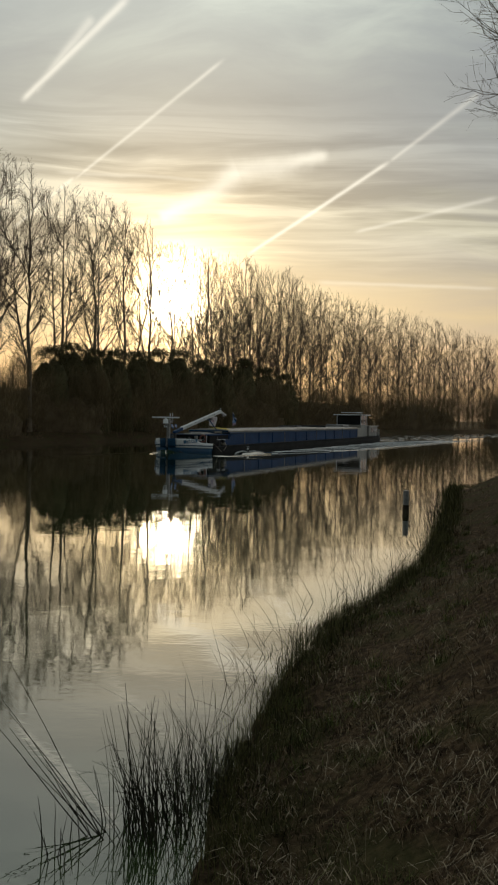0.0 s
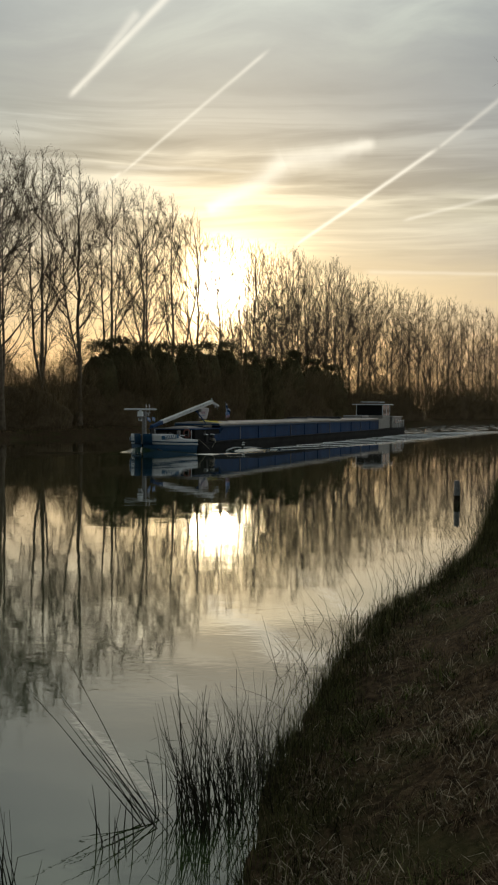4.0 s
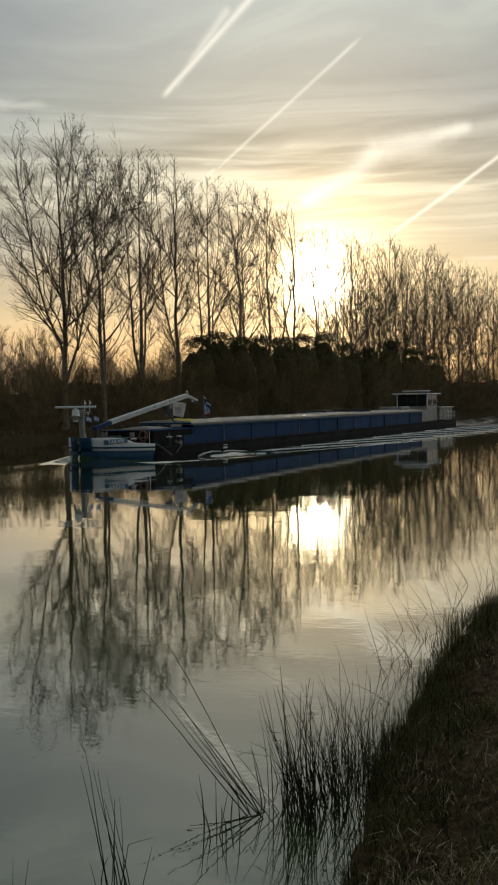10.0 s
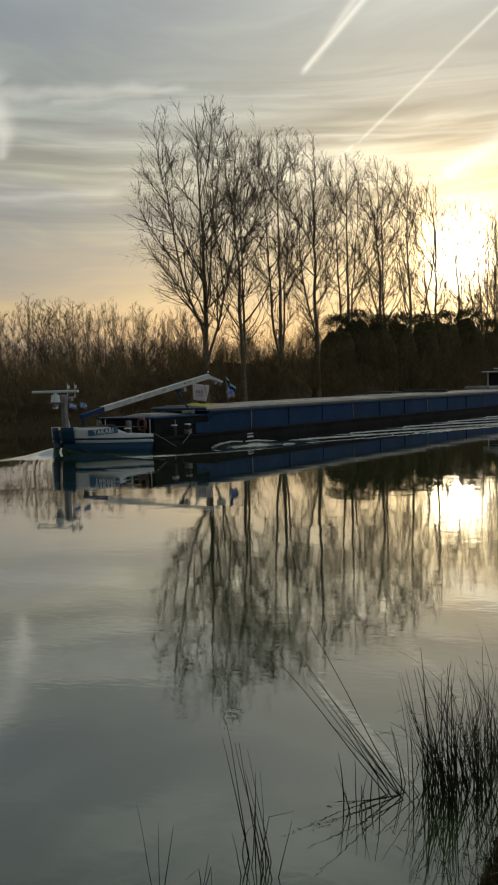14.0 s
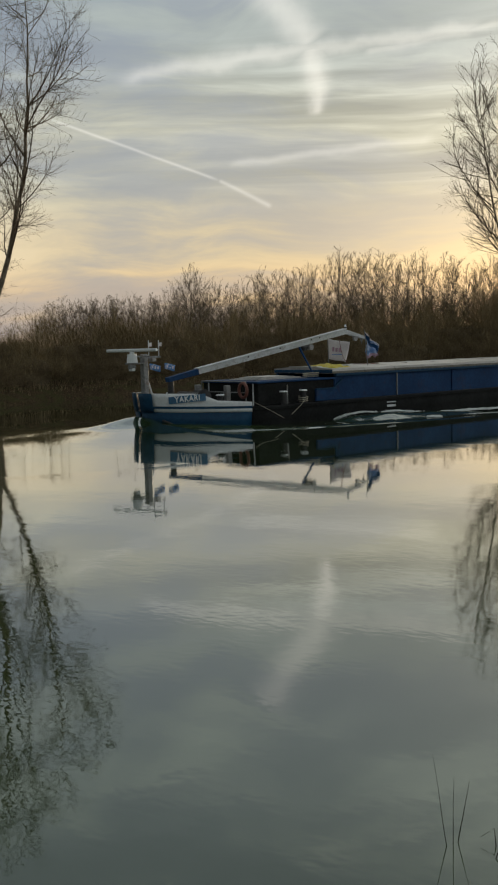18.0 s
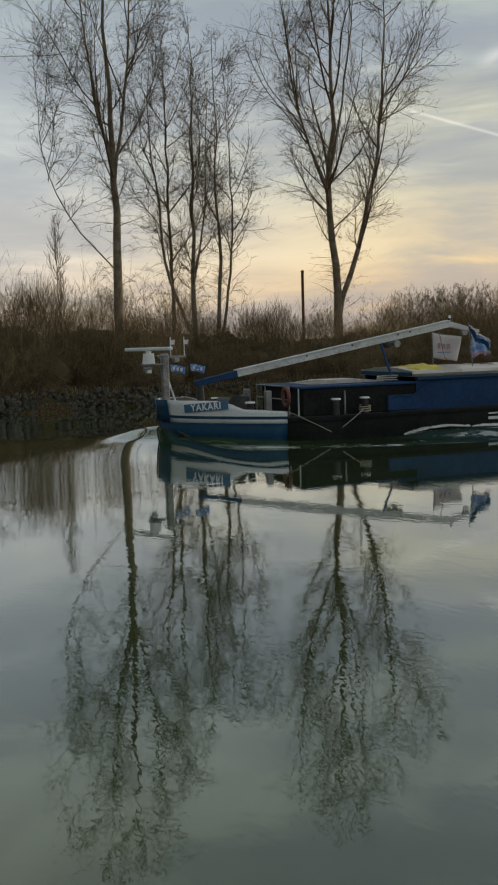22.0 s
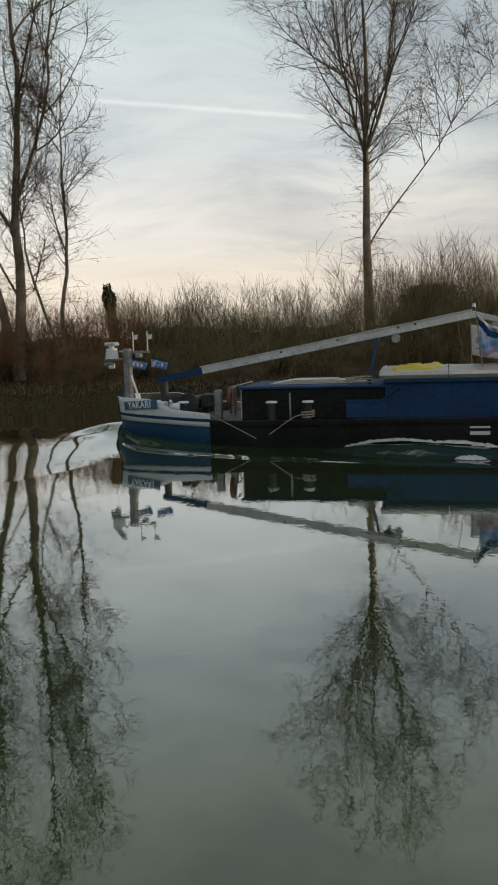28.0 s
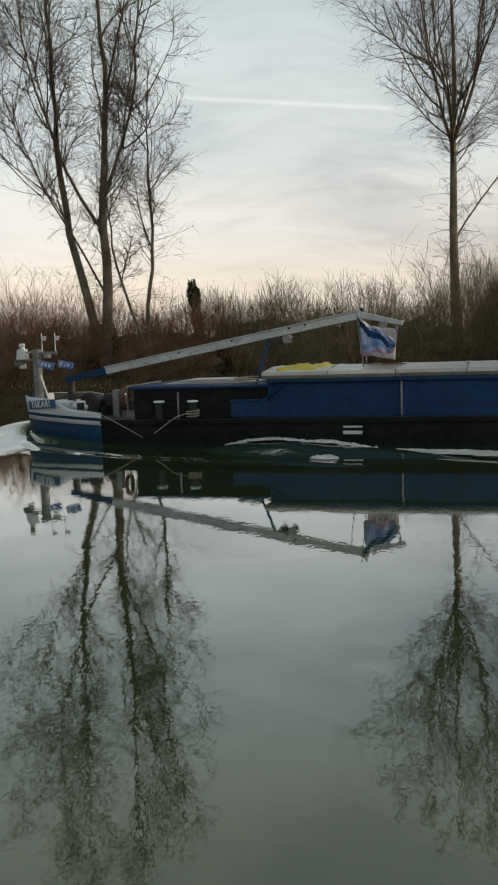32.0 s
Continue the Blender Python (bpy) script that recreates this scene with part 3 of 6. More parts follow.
def bare_tree_meshes(name, seed, height, stems, tips, subs, twigs, clear=0.25, wide=0.18, peak=1.5, steep=(1.3, 3.0), sides=(9, 5, 3), thick=1.0, fine=0.007, girth=0.0085, fan=32, stray=0.05, finest=0, fuzz=0, rise=0.06, lift=0.0, bushy=1.0):
    """Trunk and crown meshes of a bare poplar whose limbs climb to the tips of an egg-shaped crown. stems: (height share at which it leaves the main line, lean x, lean y, share of the height, girth)."""
    rng = np.random.default_rng(seed)
    trunk_pieces, crown = [], []
    lines, rads = [], []
    k = 18
    s = np.linspace(0, 1, k)
    main = np.cumsum(rng.normal(0, 0.004, (k, 2)), 0) * height * np.minimum(1, s * 3)[:, None]
    for off, tx, ty, share, girth0 in stems:
        hgt = height * share
        q = np.clip((s - off) / (1 - off), 0, 1)
        bend = q ** 0.92 * 0.53 if abs(tx) > 0.5 else q * np.exp(-1.1 * q) * 1.6
        own = np.cumsum(rng.normal(0, 0.004, (k, 2)), 0) * hgt * np.minimum(1, q * 3)[:, None]
        base = np.stack([np.interp(np.minimum(s, off) * share, s, main[:, j]) for j in (0, 1)], 1)
        if off == 0:
            base *= 0
        pts = np.column_stack([base[:, 0] + own[:, 0] + tx * hgt * bend, base[:, 1] + own[:, 1] + ty * hgt * bend, s * hgt - 0.4])[None]
        if not lines:
            main = pts[0, :, :2]
        r0 = height * 0.0115 * girth0 * thick
        rad = (r0 * (1 - 0.95 * s) ** 1.25 + r0 * 0.6 * np.exp(-s * 34) + 0.012)[None]
        lines.append(pts)
        rads.append(rad)
        trunk_pieces.append(tubes(pts, rad, sides[0]))
    stem, srad = np.concatenate(lines), np.concatenate(rads)
    # the limbs' ends, spread through the outer part of the crown
    f = (np.arange(tips) + rng.uniform(0, 1, tips)) / tips
    f = 0.04 + 0.96 * f ** 0.85
    zt = height * (clear + lift + (1 - clear - lift) * f)
    axis = stem[:, int(k * 0.6), :2].mean(0)
    out = height * wide * np.sin(np.pi * np.minimum(f, 0.97) ** peak) ** 0.6 * np.sqrt(rng.uniform(0.18, 1.0, tips)) * rng.uniform(0.85, 1.08, tips)
    az = np.arange(tips) * 2.39996 + rng.normal(0, 0.35, tips)
    end = np.column_stack([axis[0] + np.cos(az) * out, axis[1] + np.sin(az) * out, zt])
    # long side limbs end in sprays of their own
    for (off, tx, ty, share, girth0), pts in zip(stems, stem):
        if abs(tx) > 0.5:
            i = rng.integers(10, k - 1, 16)
            more = pts[i] + np.column_stack([rng.normal(0.02 * np.sign(tx), 0.04, 16), rng.normal(0, 0.04, 16), rng.uniform(0.05, 0.15, 16)]) * height
            end, zt = np.concatenate([end, more]), np.concatenate([zt, more[:, 2]])
    tips = len(zt)
    # each limb leaves the stem that lets it climb at its own slope
    node = stem[:, 2:-1].reshape(-1, 3)
    nrad = srad[:, 2:-1].reshape(-1)
    gap = np.hypot(end[:, None, 0] - node[None, :, 0], end[:, None, 1] - node[None, :, 1])
    slope = rng.uniform(*steep, tips)
    want = zt[:, None] - slope[:, None] * gap
    spare = height * clear + (zt - height * clear) * rng.uniform(0.05, 0.6, tips)
    want = np.where(want < height * clear, spare[:, None], want)
    cost = np.abs(node[None, :, 2] - want) + 0.45 * gap + np.where(node[None, :, 2] > zt[:, None] - 0.3, 50, 0) + np.where(node[None, :, 2] < height * clear * 0.9, 8, 0)
    pick = np.argmin(cost, 1)
    p0 = node[pick] + np.column_stack([np.zeros((tips, 2)), rng.uniform(-0.6, 0.6, tips)])
    m = 9
    q = np.linspace(0, 1, m)
    ease = 1 - (1 - q) ** 1.55
    d = end - p0
    ln = np.linalg.norm(d, axis=1)
    l1 = p0[:, None] + np.stack([d[:, :1] * ease[None], d[:, 1:2] * ease[None], d[:, 2:] * q[None]], -1)
    sway = rng.normal(0, 0.022, (tips, 3, 3)) * ln[:, None, None]
    for h in (1, 2, 3):
        l1 += sway[:, h - 1][:, None] * np.sin(np.pi * h * q)[None, :, None] / h
    r1 = np.minimum(nrad[pick] * 0.62, girth * ln * thick + 0.008)[:, None] * (1 - 0.92 * q ** 0.85)[None] + fine
    crown.append(tubes(l1, r1, sides[1]))
    typical = np.median(ln)
    # side branches, then twigs, all bending upwards
    p, d, t, r, own = thinned(rng, sprout(rng, l1, r1, int(subs * 1.6), 0.16, 1.0, fan, fan * 0.3), np.minimum(ln / typical * 0.62, 1.0))
    ln2 = ln[own] * 0.40 * (1.2 - 0.75 * t) * rng.uniform(0.4, 1.3, len(t)) + 0.45
    l2 = sweep(rng, p, d, ln2, 5, stray, rise)
    r2 = np.minimum(r * 0.6, 0.005 * ln2 * thick + fine * 0.9)[:, None] * (1 - 0.75 * np.linspace(0, 1, 5))[None] + fine * 0.7
    crown.append(tubes(l2, r2, 3) if sides[2] == 3 else ribbons(rng, l2, r2 * 1.2))
    p, d, t, r, own = thinned(rng, sprout(rng, l2, r2, int(twigs * 1.6), 0.12, 1.0, fan * 1.1, fan * 0.4), np.minimum(ln2 / np.median(ln2) * 0.62, 1.0))
    ln3 = (ln2[own] * 0.34 * (1.25 - 0.7 * t) * rng.uniform(0.4, 1.4, len(t)) + 0.3) * bushy
    kt = 3 if sides[2] == 3 else 2
    thin = fine * (np.array([1.0, 0.8, 0.45]) if kt == 3 else np.array([1.0, 0.5]))
    l3 = sweep(rng, p, d, ln3, kt, stray * 1.3, rise)
    r3 = np.broadcast_to(thin, (len(t), kt))
    p, d, t, r, own = thinned(rng, sprout(rng, l1, r1, twigs, 0.2, 1.0, 42, 12), np.minimum(ln / typical * 0.7, 1.0))
    ln4 = (np.minimum(ln[own] * 0.16, 1.2) * rng.uniform(0.3, 1.2, len(t)) + 0.25) * bushy
    l4 = sweep(rng, p, d, ln4, kt, 0.08, rise)
    r4 = np.broadcast_to(thin, (len(t), kt))
    crown += [ribbons(rng, l3, r3), ribbons(rng, l4, r4)]
    if finest:
        p, d, t, r, own = sprout(rng, l3, r3, finest, 0.15, 1.0, 36, 14)
        l5 = sweep(rng, p, d, ln3[own] * 0.5 * rng.uniform(0.4, 1.3, len(t)) + 0.12, 2, 0.1, rise)
        crown.append(ribbons(rng, l5, np.broadcast_to(fine * np.array([0.8, 0.45]), (len(t), 2))))
    if fuzz:
        # thin drooping shoots low on the stems
        p, d, t, r, own = sprout(rng, stem, srad, fuzz, 0.16, 0.55, 66, 14)
        ln6 = rng.uniform(0.7, 3.0, len(t))
        l6 = sweep(rng, p, d, ln6, 6, 0.09, -0.03)
        r6 = np.broadcast_to(fine * np.linspace(1.9, 0.7, 6), (len(t), 6))
        p, d, t, r, own = sprout(rng, l6, r6, 7, 0.1, 1.0, 45, 16)
        l7 = sweep(rng, p, d, ln6[own] * 0.3 * rng.uniform(0.3, 1.2, len(t)) + 0.1, 3, 0.12, -0.09)
        crown += [ribbons(rng, l6, r6), ribbons(rng, l7, np.broadcast_to(fine * np.array([0.9, 0.75, 0.45]), (len(t), 3)))]
    return (mesh_of(name + "_trunk", *joined(trunk_pieces), mats=[BARK], smooth=True), mesh_of(name + "_crown", *joined(crown), mats=[TWIG]))


def plant_tree(meshes, m, label, category="tree", group=""):
    ob = empty("tree", m)
    child("trunk", meshes[0], ob)
    tagged(child("crown", meshes[1], ob), kind="stuff")
    return tagged(ob, label, category, group)


def shrub_mesh(name, seed, height, width, stems, subs, twigs, mat, upright=0.12):
    rng = np.random.default_rng(seed)
    a, r = rng.uniform(0, 2 * np.pi, stems), width * 0.38 * np.sqrt(rng.uniform(0, 1, stems))
    p = np.stack([np.cos(a) * r, np.sin(a) * r, np.full(stems, -0.2)], 1)
    lean = rng.uniform(0.05, 0.55, stems)
    d = np.stack([np.cos(a) * lean, np.sin(a) * lean, np.ones(stems)], 1) + rng.normal(0, 0.10, (stems, 3))
    ln = height * rng.uniform(0.55, 1.0, stems)
    l1 = sweep(rng, p, d, ln, 5, 0.06, upright * 0.3)
    r1 = (0.005 + 0.0016 * ln)[:, None] * (1 - 0.8 * np.linspace(0, 1, 5))[None]
    p, d, t, r, own = sprout(rng, l1, r1, subs, 0.2, 1.0, 30, 10)
    ln2 = ln[own] * 0.36 * (1.2 - 0.6 * t) * rng.uniform(0.5, 1.3, len(t))
    l2 = sweep(rng, p, d, ln2, 3, 0.07, upright * 0.5)
    r2 = (r * 0.5)[:, None] * (1 - 0.7 * np.linspace(0, 1, 3))[None] + 0.0035
    p, d, t, r, own = sprout(rng, l2, r2, twigs, 0.15, 1.0, 30, 12)
    ln3 = ln2[own] * 0.55 * rng.uniform(0.5, 1.4, len(t)) + 0.2
    l3 = sweep(rng, p, d, ln3, 2, 0.10, upright * 0.4)
    r3 = np.full((len(t), 2), 0.0048) * np.array([1.2, 0.6])
    return mesh_of(name, *joined([tubes(l1, r1, 3), ribbons(rng, l2, r2 * 1.2), ribbons(rng, l3, r3 * 1.3)]), mats=[mat])


def mound_mesh(name, seed, lx, ly, lz, mat, rough=0.28, nu=44, nv=16):
    """A lumpy body of close-grown thicket."""
    u, v = np.meshgrid(np.linspace(0, 2 * np.pi, nu, endpoint=False), np.linspace(-0.12, 1, nv))
    a = v * np.pi / 2
    x, y, z = np.cos(u) * np.cos(a) ** 0.6, np.sin(u) * np.cos(a) ** 0.6, np.sin(a)
    pts = np.stack([x * lx, y * ly, z * lz], -1).reshape(-1, 3)
    out = np.zeros_like(pts)
    for i, q in enumerate(pts):
        w = Vector(q) + Vector((seed * 13.7, seed * 5.1, 0))
        f = noise.fractal(w * 0.55, 0.7, 2.1, 4) * rough + noise.noise(w * 2.6) * rough * 0.45
        s = 1 + f
        out[i] = (q[0] * s, q[1] * s, q[2] * (1 + f * 1.3))
    idx = np.arange(nu * nv).reshape(nv, nu)
    nx = np.roll(idx, -1, 1)
    quads = np.stack([idx[:-1], nx[:-1], nx[1:], idx[1:]], -1).reshape(-1, 4)
    return mesh_of(name, out, quads, mats=[mat])


def strand_mass(name, seed, lx, ly, lz, count, mat, rad=0.008):
    """Close-grown upright twigs filling a long mound."""
    rng = np.random.default_rng(seed)
    x, y = rng.uniform(-1, 1, count) * lx, rng.normal(0, 0.45, count) * ly
    top = lz * (0.72 + 0.16 * np.sin(x * 1.1 + seed) + 0.12 * np.sin(x * 2.7 + 2 * seed)) * np.clip(1.1 - 0.35 * np.abs(y / ly) ** 2, 0.3, 1.1)
    z = top * rng.uniform(0, 1, count) ** 0.62
    ln = rng.uniform(0.5, 1.7, count)
    d = np.stack([rng.normal(0, 0.3, count), rng.normal(0, 0.3, count), np.ones(count)], 1)
    pts = sweep(rng, np.stack([x, y, z], 1), d, ln, 3, 0.16, 0.03)
    return mesh_of(name, *ribbons(rng, pts, rad * np.broadcast_to(np.array([1.1, 0.9, 0.4]), (count, 3))), mats=[mat])

# ---- land and water ----
NEAR_SHORE = [(-9, -70), (-5.5, -25), (-4.6, -6), (-3.9, 0.2), (-2.9, 2.4), (-1.5, 4.4), (-0.42, 5.6), (-0.27, 6.7), (-0.26, 7.9), (0.0, 9.0), (0.28, 10.6), (0.70, 12.6), (1.32, 14.5), (2.55, 17.4), (4.0, 21.2), (6.0, 29), (6.95, 33), (8.0, 37.5), (8.7, 41), (9.5, 43.6), (12.5, 45.4), (22, 49.5), (44, 82), (78, 150), (160, 300), (900, 1500)]
FAR_SHORE = [(-43, -300), (-45, -60), (-46.5, -15), (-46.5, 8), (-46, 34), (-40, 66), (-29, 92), (-12, 124), (14, 165), (54, 226), (120, 325), (870, 1560)]


def shore_distance(px, py, line):
    """Signed distance to a shore: positive on its right-hand side as one walks along it."""
    best = np.full(px.shape, 1e9)
    sign = np.ones(px.shape)
    for (x0, y0), (x1, y1) in zip(line, line[1:]):
        dx, dy = x1 - x0, y1 - y0
        t = np.clip(((px - x0) * dx + (py - y0) * dy) / (dx * dx + dy * dy), 0, 1)
        ex, ey = px - (x0 + t * dx), py - (y0 + t * dy)
        d = np.hypot(ex, ey)
        s = np.sign(dx * (py - y0) - dy * (px - x0))
        near = d < best - 1e-6
        best, sign = np.where(near, d, best), np.where(near, s, sign)
    return -best * sign


def step01(t):
    t = np.clip(t, 0, 1)
    return t * t * (3 - 2 * t)


def ground_height(px, py):
    px, py = np.asarray(px, float), np.asarray(py, float)
    dn = shore_distance(px, py, NEAR_SHORE)
    df = -shore_distance(px, py, FAR_SHORE)
    near = np.where(dn > 0, 0.06 + 1.55 * step01(dn / 4.6) + 0.25 * step01((dn - 4) / 12), np.maximum(-1.6, dn * 0.7))
    far = np.where(df > 0, 0.75 * step01(df / 0.8) + 0.75 * step01((df - 1) / 14), np.maximum(-1.6, df * 0.9))
    wob = 0.07 * np.sin(px * 1.7 + py * 0.6) * np.sin(py * 1.3 - px * 0.4) + 0.045 * np.sin(px * 4.1 + 1.1 * py) * np.sin(py * 3.7 - 0.8 * px) + 0.02 * np.sin(px * 9.3 - 2 * py) * np.sin(py * 8.1 + 3 * px)
    z = np.maximum(near, far)
    return z + np.where(z > 0.1, wob, 0)


def build_ground_sheet():
    na, nr = 400, 120
    rad = 0.25 * np.exp(np.linspace(0, math.log(4800 / 0.25), nr))
    ang = np.linspace(0, 2 * np.pi, na, endpoint=False)
    rr, aa = np.meshgrid(rad, ang, indexing="ij")
    px, py = rr * np.cos(aa), rr * np.sin(aa)
    pz = ground_height(px, py)
    verts = np.stack([px, py, pz], -1).reshape(-1, 3)
    verts = np.concatenate([verts, [[0, 0, float(ground_height(0.0, 0.0))]]])
    idx = np.arange(nr * na).reshape(nr, na)
    nx = np.roll(idx, -1, 1)
    quads = np.stack([idx[:-1], idx[1:], nx[1:], nx[:-1]], -1).reshape(-1, 4)
    tris = np.stack([np.full(na, nr * na), idx[0], nx[0]], -1)
    ob = new("ground", mesh_of("ground", verts, quads, tris, [GROUND], True))
    tagged(ob, "dull winter turf on the canal banks and the flat land beyond", "ground", kind="structure")


def build_water_sheet():
    me = mesh_of("water", [(-60, -320, 0), (1000, -320, 0), (1000, 1700, 0), (-60, 1700, 0)], [(0, 1, 2, 3)], mats=[WATER])
    tagged(new("water", me), "calm grey-green canal water mirroring sky and trees", "water", kind="structure")


build_ground_sheet()
build_water_sheet()

# ---- far bank ----
def far_point(az, beyond):
    """A place on the far land, that many metres behind the water's edge, in the direction az from the near bank."""
    d = np.linspace(20, 600, 2400)
    a = radians(az)
    df = -shore_distance(-np.sin(a) * d, np.cos(a) * d, FAR_SHORE)
    i = int(np.argmax(df > beyond))
    return -math.sin(a) * d[i], math.cos(a) * d[i], d[i]


def at_az(az, dist):
    return -math.sin(radians(az)) * dist, math.cos(radians(az)) * dist


def stand(x, y, turn=0.0, sink=0.0):
    return pose(x, y, float(ground_height(x, y)) - sink, 0, 0, turn)


def build_far_trees():
    # single trees on the far bank: azimuth, distance, height, seed, stems, limb tips, clear share, width, label
    heroes = [
        (106.2, 57, 31, 11, [(0, 0.02, 0.02, 1.0, 1.0), (0.03, -0.17, 0.03, 0.97, 0.85), (0.36, 0.16, 0.0, 0.97, 0.5), (0.34, -0.30, 0.0, 0.85, 0.45), (0.24, -0.62, 0.0, 0.70, 0.25)], 134, 0.24, 0.225, "tall bare double-stemmed poplar on the far bank"),
        (103.7, 55, 19, 52, [(0, 0.02, 0.0, 1.0, 0.7), (0.12, -0.24, 0.0, 0.8, 0.5)], 40, 0.28, 0.16, "slim bare young tree with a forked stem"),
        (85.0, 62, 31, 13, [(0, 0.0, 0.0, 1.0, 1.0), (0.37, 0.85, 0.05, 0.70, 0.24), (0.46, -0.16, 0.0, 0.95, 0.55), (0.47, 0.15, 0.03, 0.95, 0.55), (0.5, -0.05, 0.1, 0.97, 0.5)], 92, 0.38, 0.235, "tall bare poplar with a long low side limb"),
        (64.8, 59, 31, 14, [(0, 0.0, 0.0, 1.0, 1.0), (0.44, 0.09, 0.0, 0.97, 0.55), (0.47, -0.11, 0.0, 0.95, 0.5), (0.36, -0.42, 0.0, 0.66, 0.17)], 74, 0.32, 0.185, "tall straight bare poplar on the far bank"),
        (60.3, 64, 24, 15, [(0, 0.0, 0.0, 1.0, 0.75), (0.12, -0.26, 0.0, 0.95, 0.5), (0.3, 0.1, 0, 0.9, 0.4)], 42, 0.2, 0.18, "bare slender tree in a small group"),
        (58.8, 65, 23, 16, [(0, -0.03, 0.0, 1.0, 0.65), (0.10, 0.10, 0.05, 0.9, 0.45)], 36, 0.2, 0.17, "bare slender tree in a small group"),
        (61.6, 66, 24, 17, [(0, 0.02, 0.0, 1.0, 0.6)], 30, 0.2, 0.15, "bare slender tree in a small group"),
        (51.5, 72, 34, 18, [(0, -0.02, 0.0, 1.0, 0.95), (0.15, 0.24, 0.05, 0.92, 0.66), (0.40, -0.17, 0.0, 0.97, 0.5), (0.43, 0.09, 0.0, 0.98, 0.45)], 112, 0.24, 0.235, "tall bare forked tree standing alone"),
    ]
    for az, dist, hgt, seed, stems, tips, clear, wide, label in heroes:
        me = bare_tree_meshes("bank_tree", seed, hgt, stems, int(tips * 0.8), 10, 8, clear, wide, steep=(0.8, 1.9), finest=1, fuzz=30, fine=0.0078, fan=44, stray=0.11, rise=0.025, bushy=1.1)
        plant_tree(me, stand(*at_az(az, dist), az), label, "tree")
    # the row of tall poplars in front of the sun
    near = dict(wide=0.175, steep=(1.0, 2.3), sides=(7, 4, 2), fine=0.0108, fan=35, stray=0.06, rise=0.05)
    kinds = [
        bare_tree_meshes("poplar", 31, 34, [(0, 0.03, 0, 1.0, 0.85), (0.10, -0.40, 0, 0.86, 0.6), (0.16, 0.20, 0.05, 0.95, 0.55)], 66, 8, 11, 0.2, **near),
        bare_tree_meshes("poplar", 32, 34, [(0, 0, 0.02, 1.0, 0.85), (0.14, -0.18, 0, 0.95, 0.6), (0.2, 0.14, 0, 0.97, 0.5)], 64, 8, 11, 0.2, **near),
        bare_tree_meshes("poplar", 33, 34, [(0, -0.02, 0, 1.0, 0.85), (0.14, 0.18, 0, 0.97, 0.6)], 64, 8, 11, 0.2, **near),
        bare_tree_meshes("poplar", 34, 34, [(0, 0.01, 0, 1.0, 0.9), (0.25, 0.10, 0.15, 0.98, 0.5)], 64, 8, 11, 0.22, **near),
        bare_tree_meshes("end_poplar", 36, 34, [(0, -0.02, 0, 1.0, 1.0), (0.20, -0.54, 0, 0.80, 0.55), (0.27, 0.24, 0.05, 0.96, 0.55), (0.34, -0.16, 0.1, 0.98, 0.5)], 92, 8, 11, 0.24, **{**near, "wide": 0.262}),
    ]
    row = [(20.2, 98, 30.5, 4), (17.8, 103, 29, 2), (15.3, 109, 30.3, 1), (13.3, 116, 31.5, 3), (11.2, 124, 30.6, 1), (9.3, 133, 32.2, 2), (7.8, 142, 32.4, 0), (6.1, 152, 31.2, 3), (4.7, 166, 31.5, 2)]
    for az, dist, hgt, k in row:
        x, y = at_az(az, dist)
        ob = plant_tree(kinds[k], stand(x, y, az + 37 * k), "tall bare poplar in a row, dark against the sunset", "tree", "poplar row")
        ob.scale = (hgt / 34 * 1.035,) * 3
    # the long row that recedes along the canal
    light = [bare_tree_meshes("row_poplar", 41 + i, 32, [(0, 0.01, 0, 1.0, 0.9)] if i != 1 else [(0, 0.02, 0, 1.0, 0.85), (0.15, -0.10, 0, 0.95, 0.6)], 42, 6, 8, 0.14, wide=0.165, steep=(1.5, 3.2), sides=(5, 3, 2), thick=0.75, fine=0.0115, girth=0.0065, fan=34, stray=0.06, rise=0.03) for i in range(4)]
    rng = random.Random(5)
    for i in range(46):
        f = i / 45
        az = 3.4 - 18.5 * f + rng.uniform(-0.12, 0.12)
        dist = 160 + 60 * f + 110 * f * f + rng.uniform(-5, 5) + (12 if i % 3 == 1 else 0)
        el = np.interp(az, [-15.5, -12.1, -8.8, -5.4, -2.6, 0, 1.6, 4], [4.7, 5.8, 6.7, 7.7, 8.9, 9.6, 9.7, 10.4])
        hgt = dist * math.tan(radians(el)) + 2.0 + rng.uniform(-1.4, 0.8)
        ob = plant_tree(light[i % 4], stand(*at_az(az, dist), rng.uniform(0, 360)), "bare poplar in the long row along the canal", "tree", "poplar row along the canal")
        ob.scale = (hgt / 32,) * 3
    # slim young trees among the scrub
    slim_tree = bare_tree_meshes("young_tree", 71, 13, [(0, 0.0, 0, 1.0, 0.5), (0.2, 0.06, 0, 0.9, 0.4)], 26, 6, 5, 0.2, wide=0.055, steep=(2.5, 5), sides=(5, 3, 2), thick=0.7, fine=0.007, fan=24)
    for az, dist, hgt in ((74.9, 66, 11.0), (68.3, 64, 10.8)):
        ob = plant_tree(slim_tree, stand(*at_az(az, dist), az * 7), "slim bare young tree rising out of the scrub", "tree")
        ob.scale = (hgt / 13,) * 3
    # low bare wood far behind the scrub
    thin = [bare_tree_meshes("wood_tree", 61 + i, 17, [(0, 0.01, 0, 1.0, 0.8), (0.1, 0.06, 0, 0.9, 0.6)], 30, 5, 5, 0.1, wide=0.17, steep=(1.6, 3.6), sides=(4, 3, 2), thick=0.7, fine=0.0135, girth=0.0065, fan=34, stray=0.06, rise=0.03) for i in range(3)]
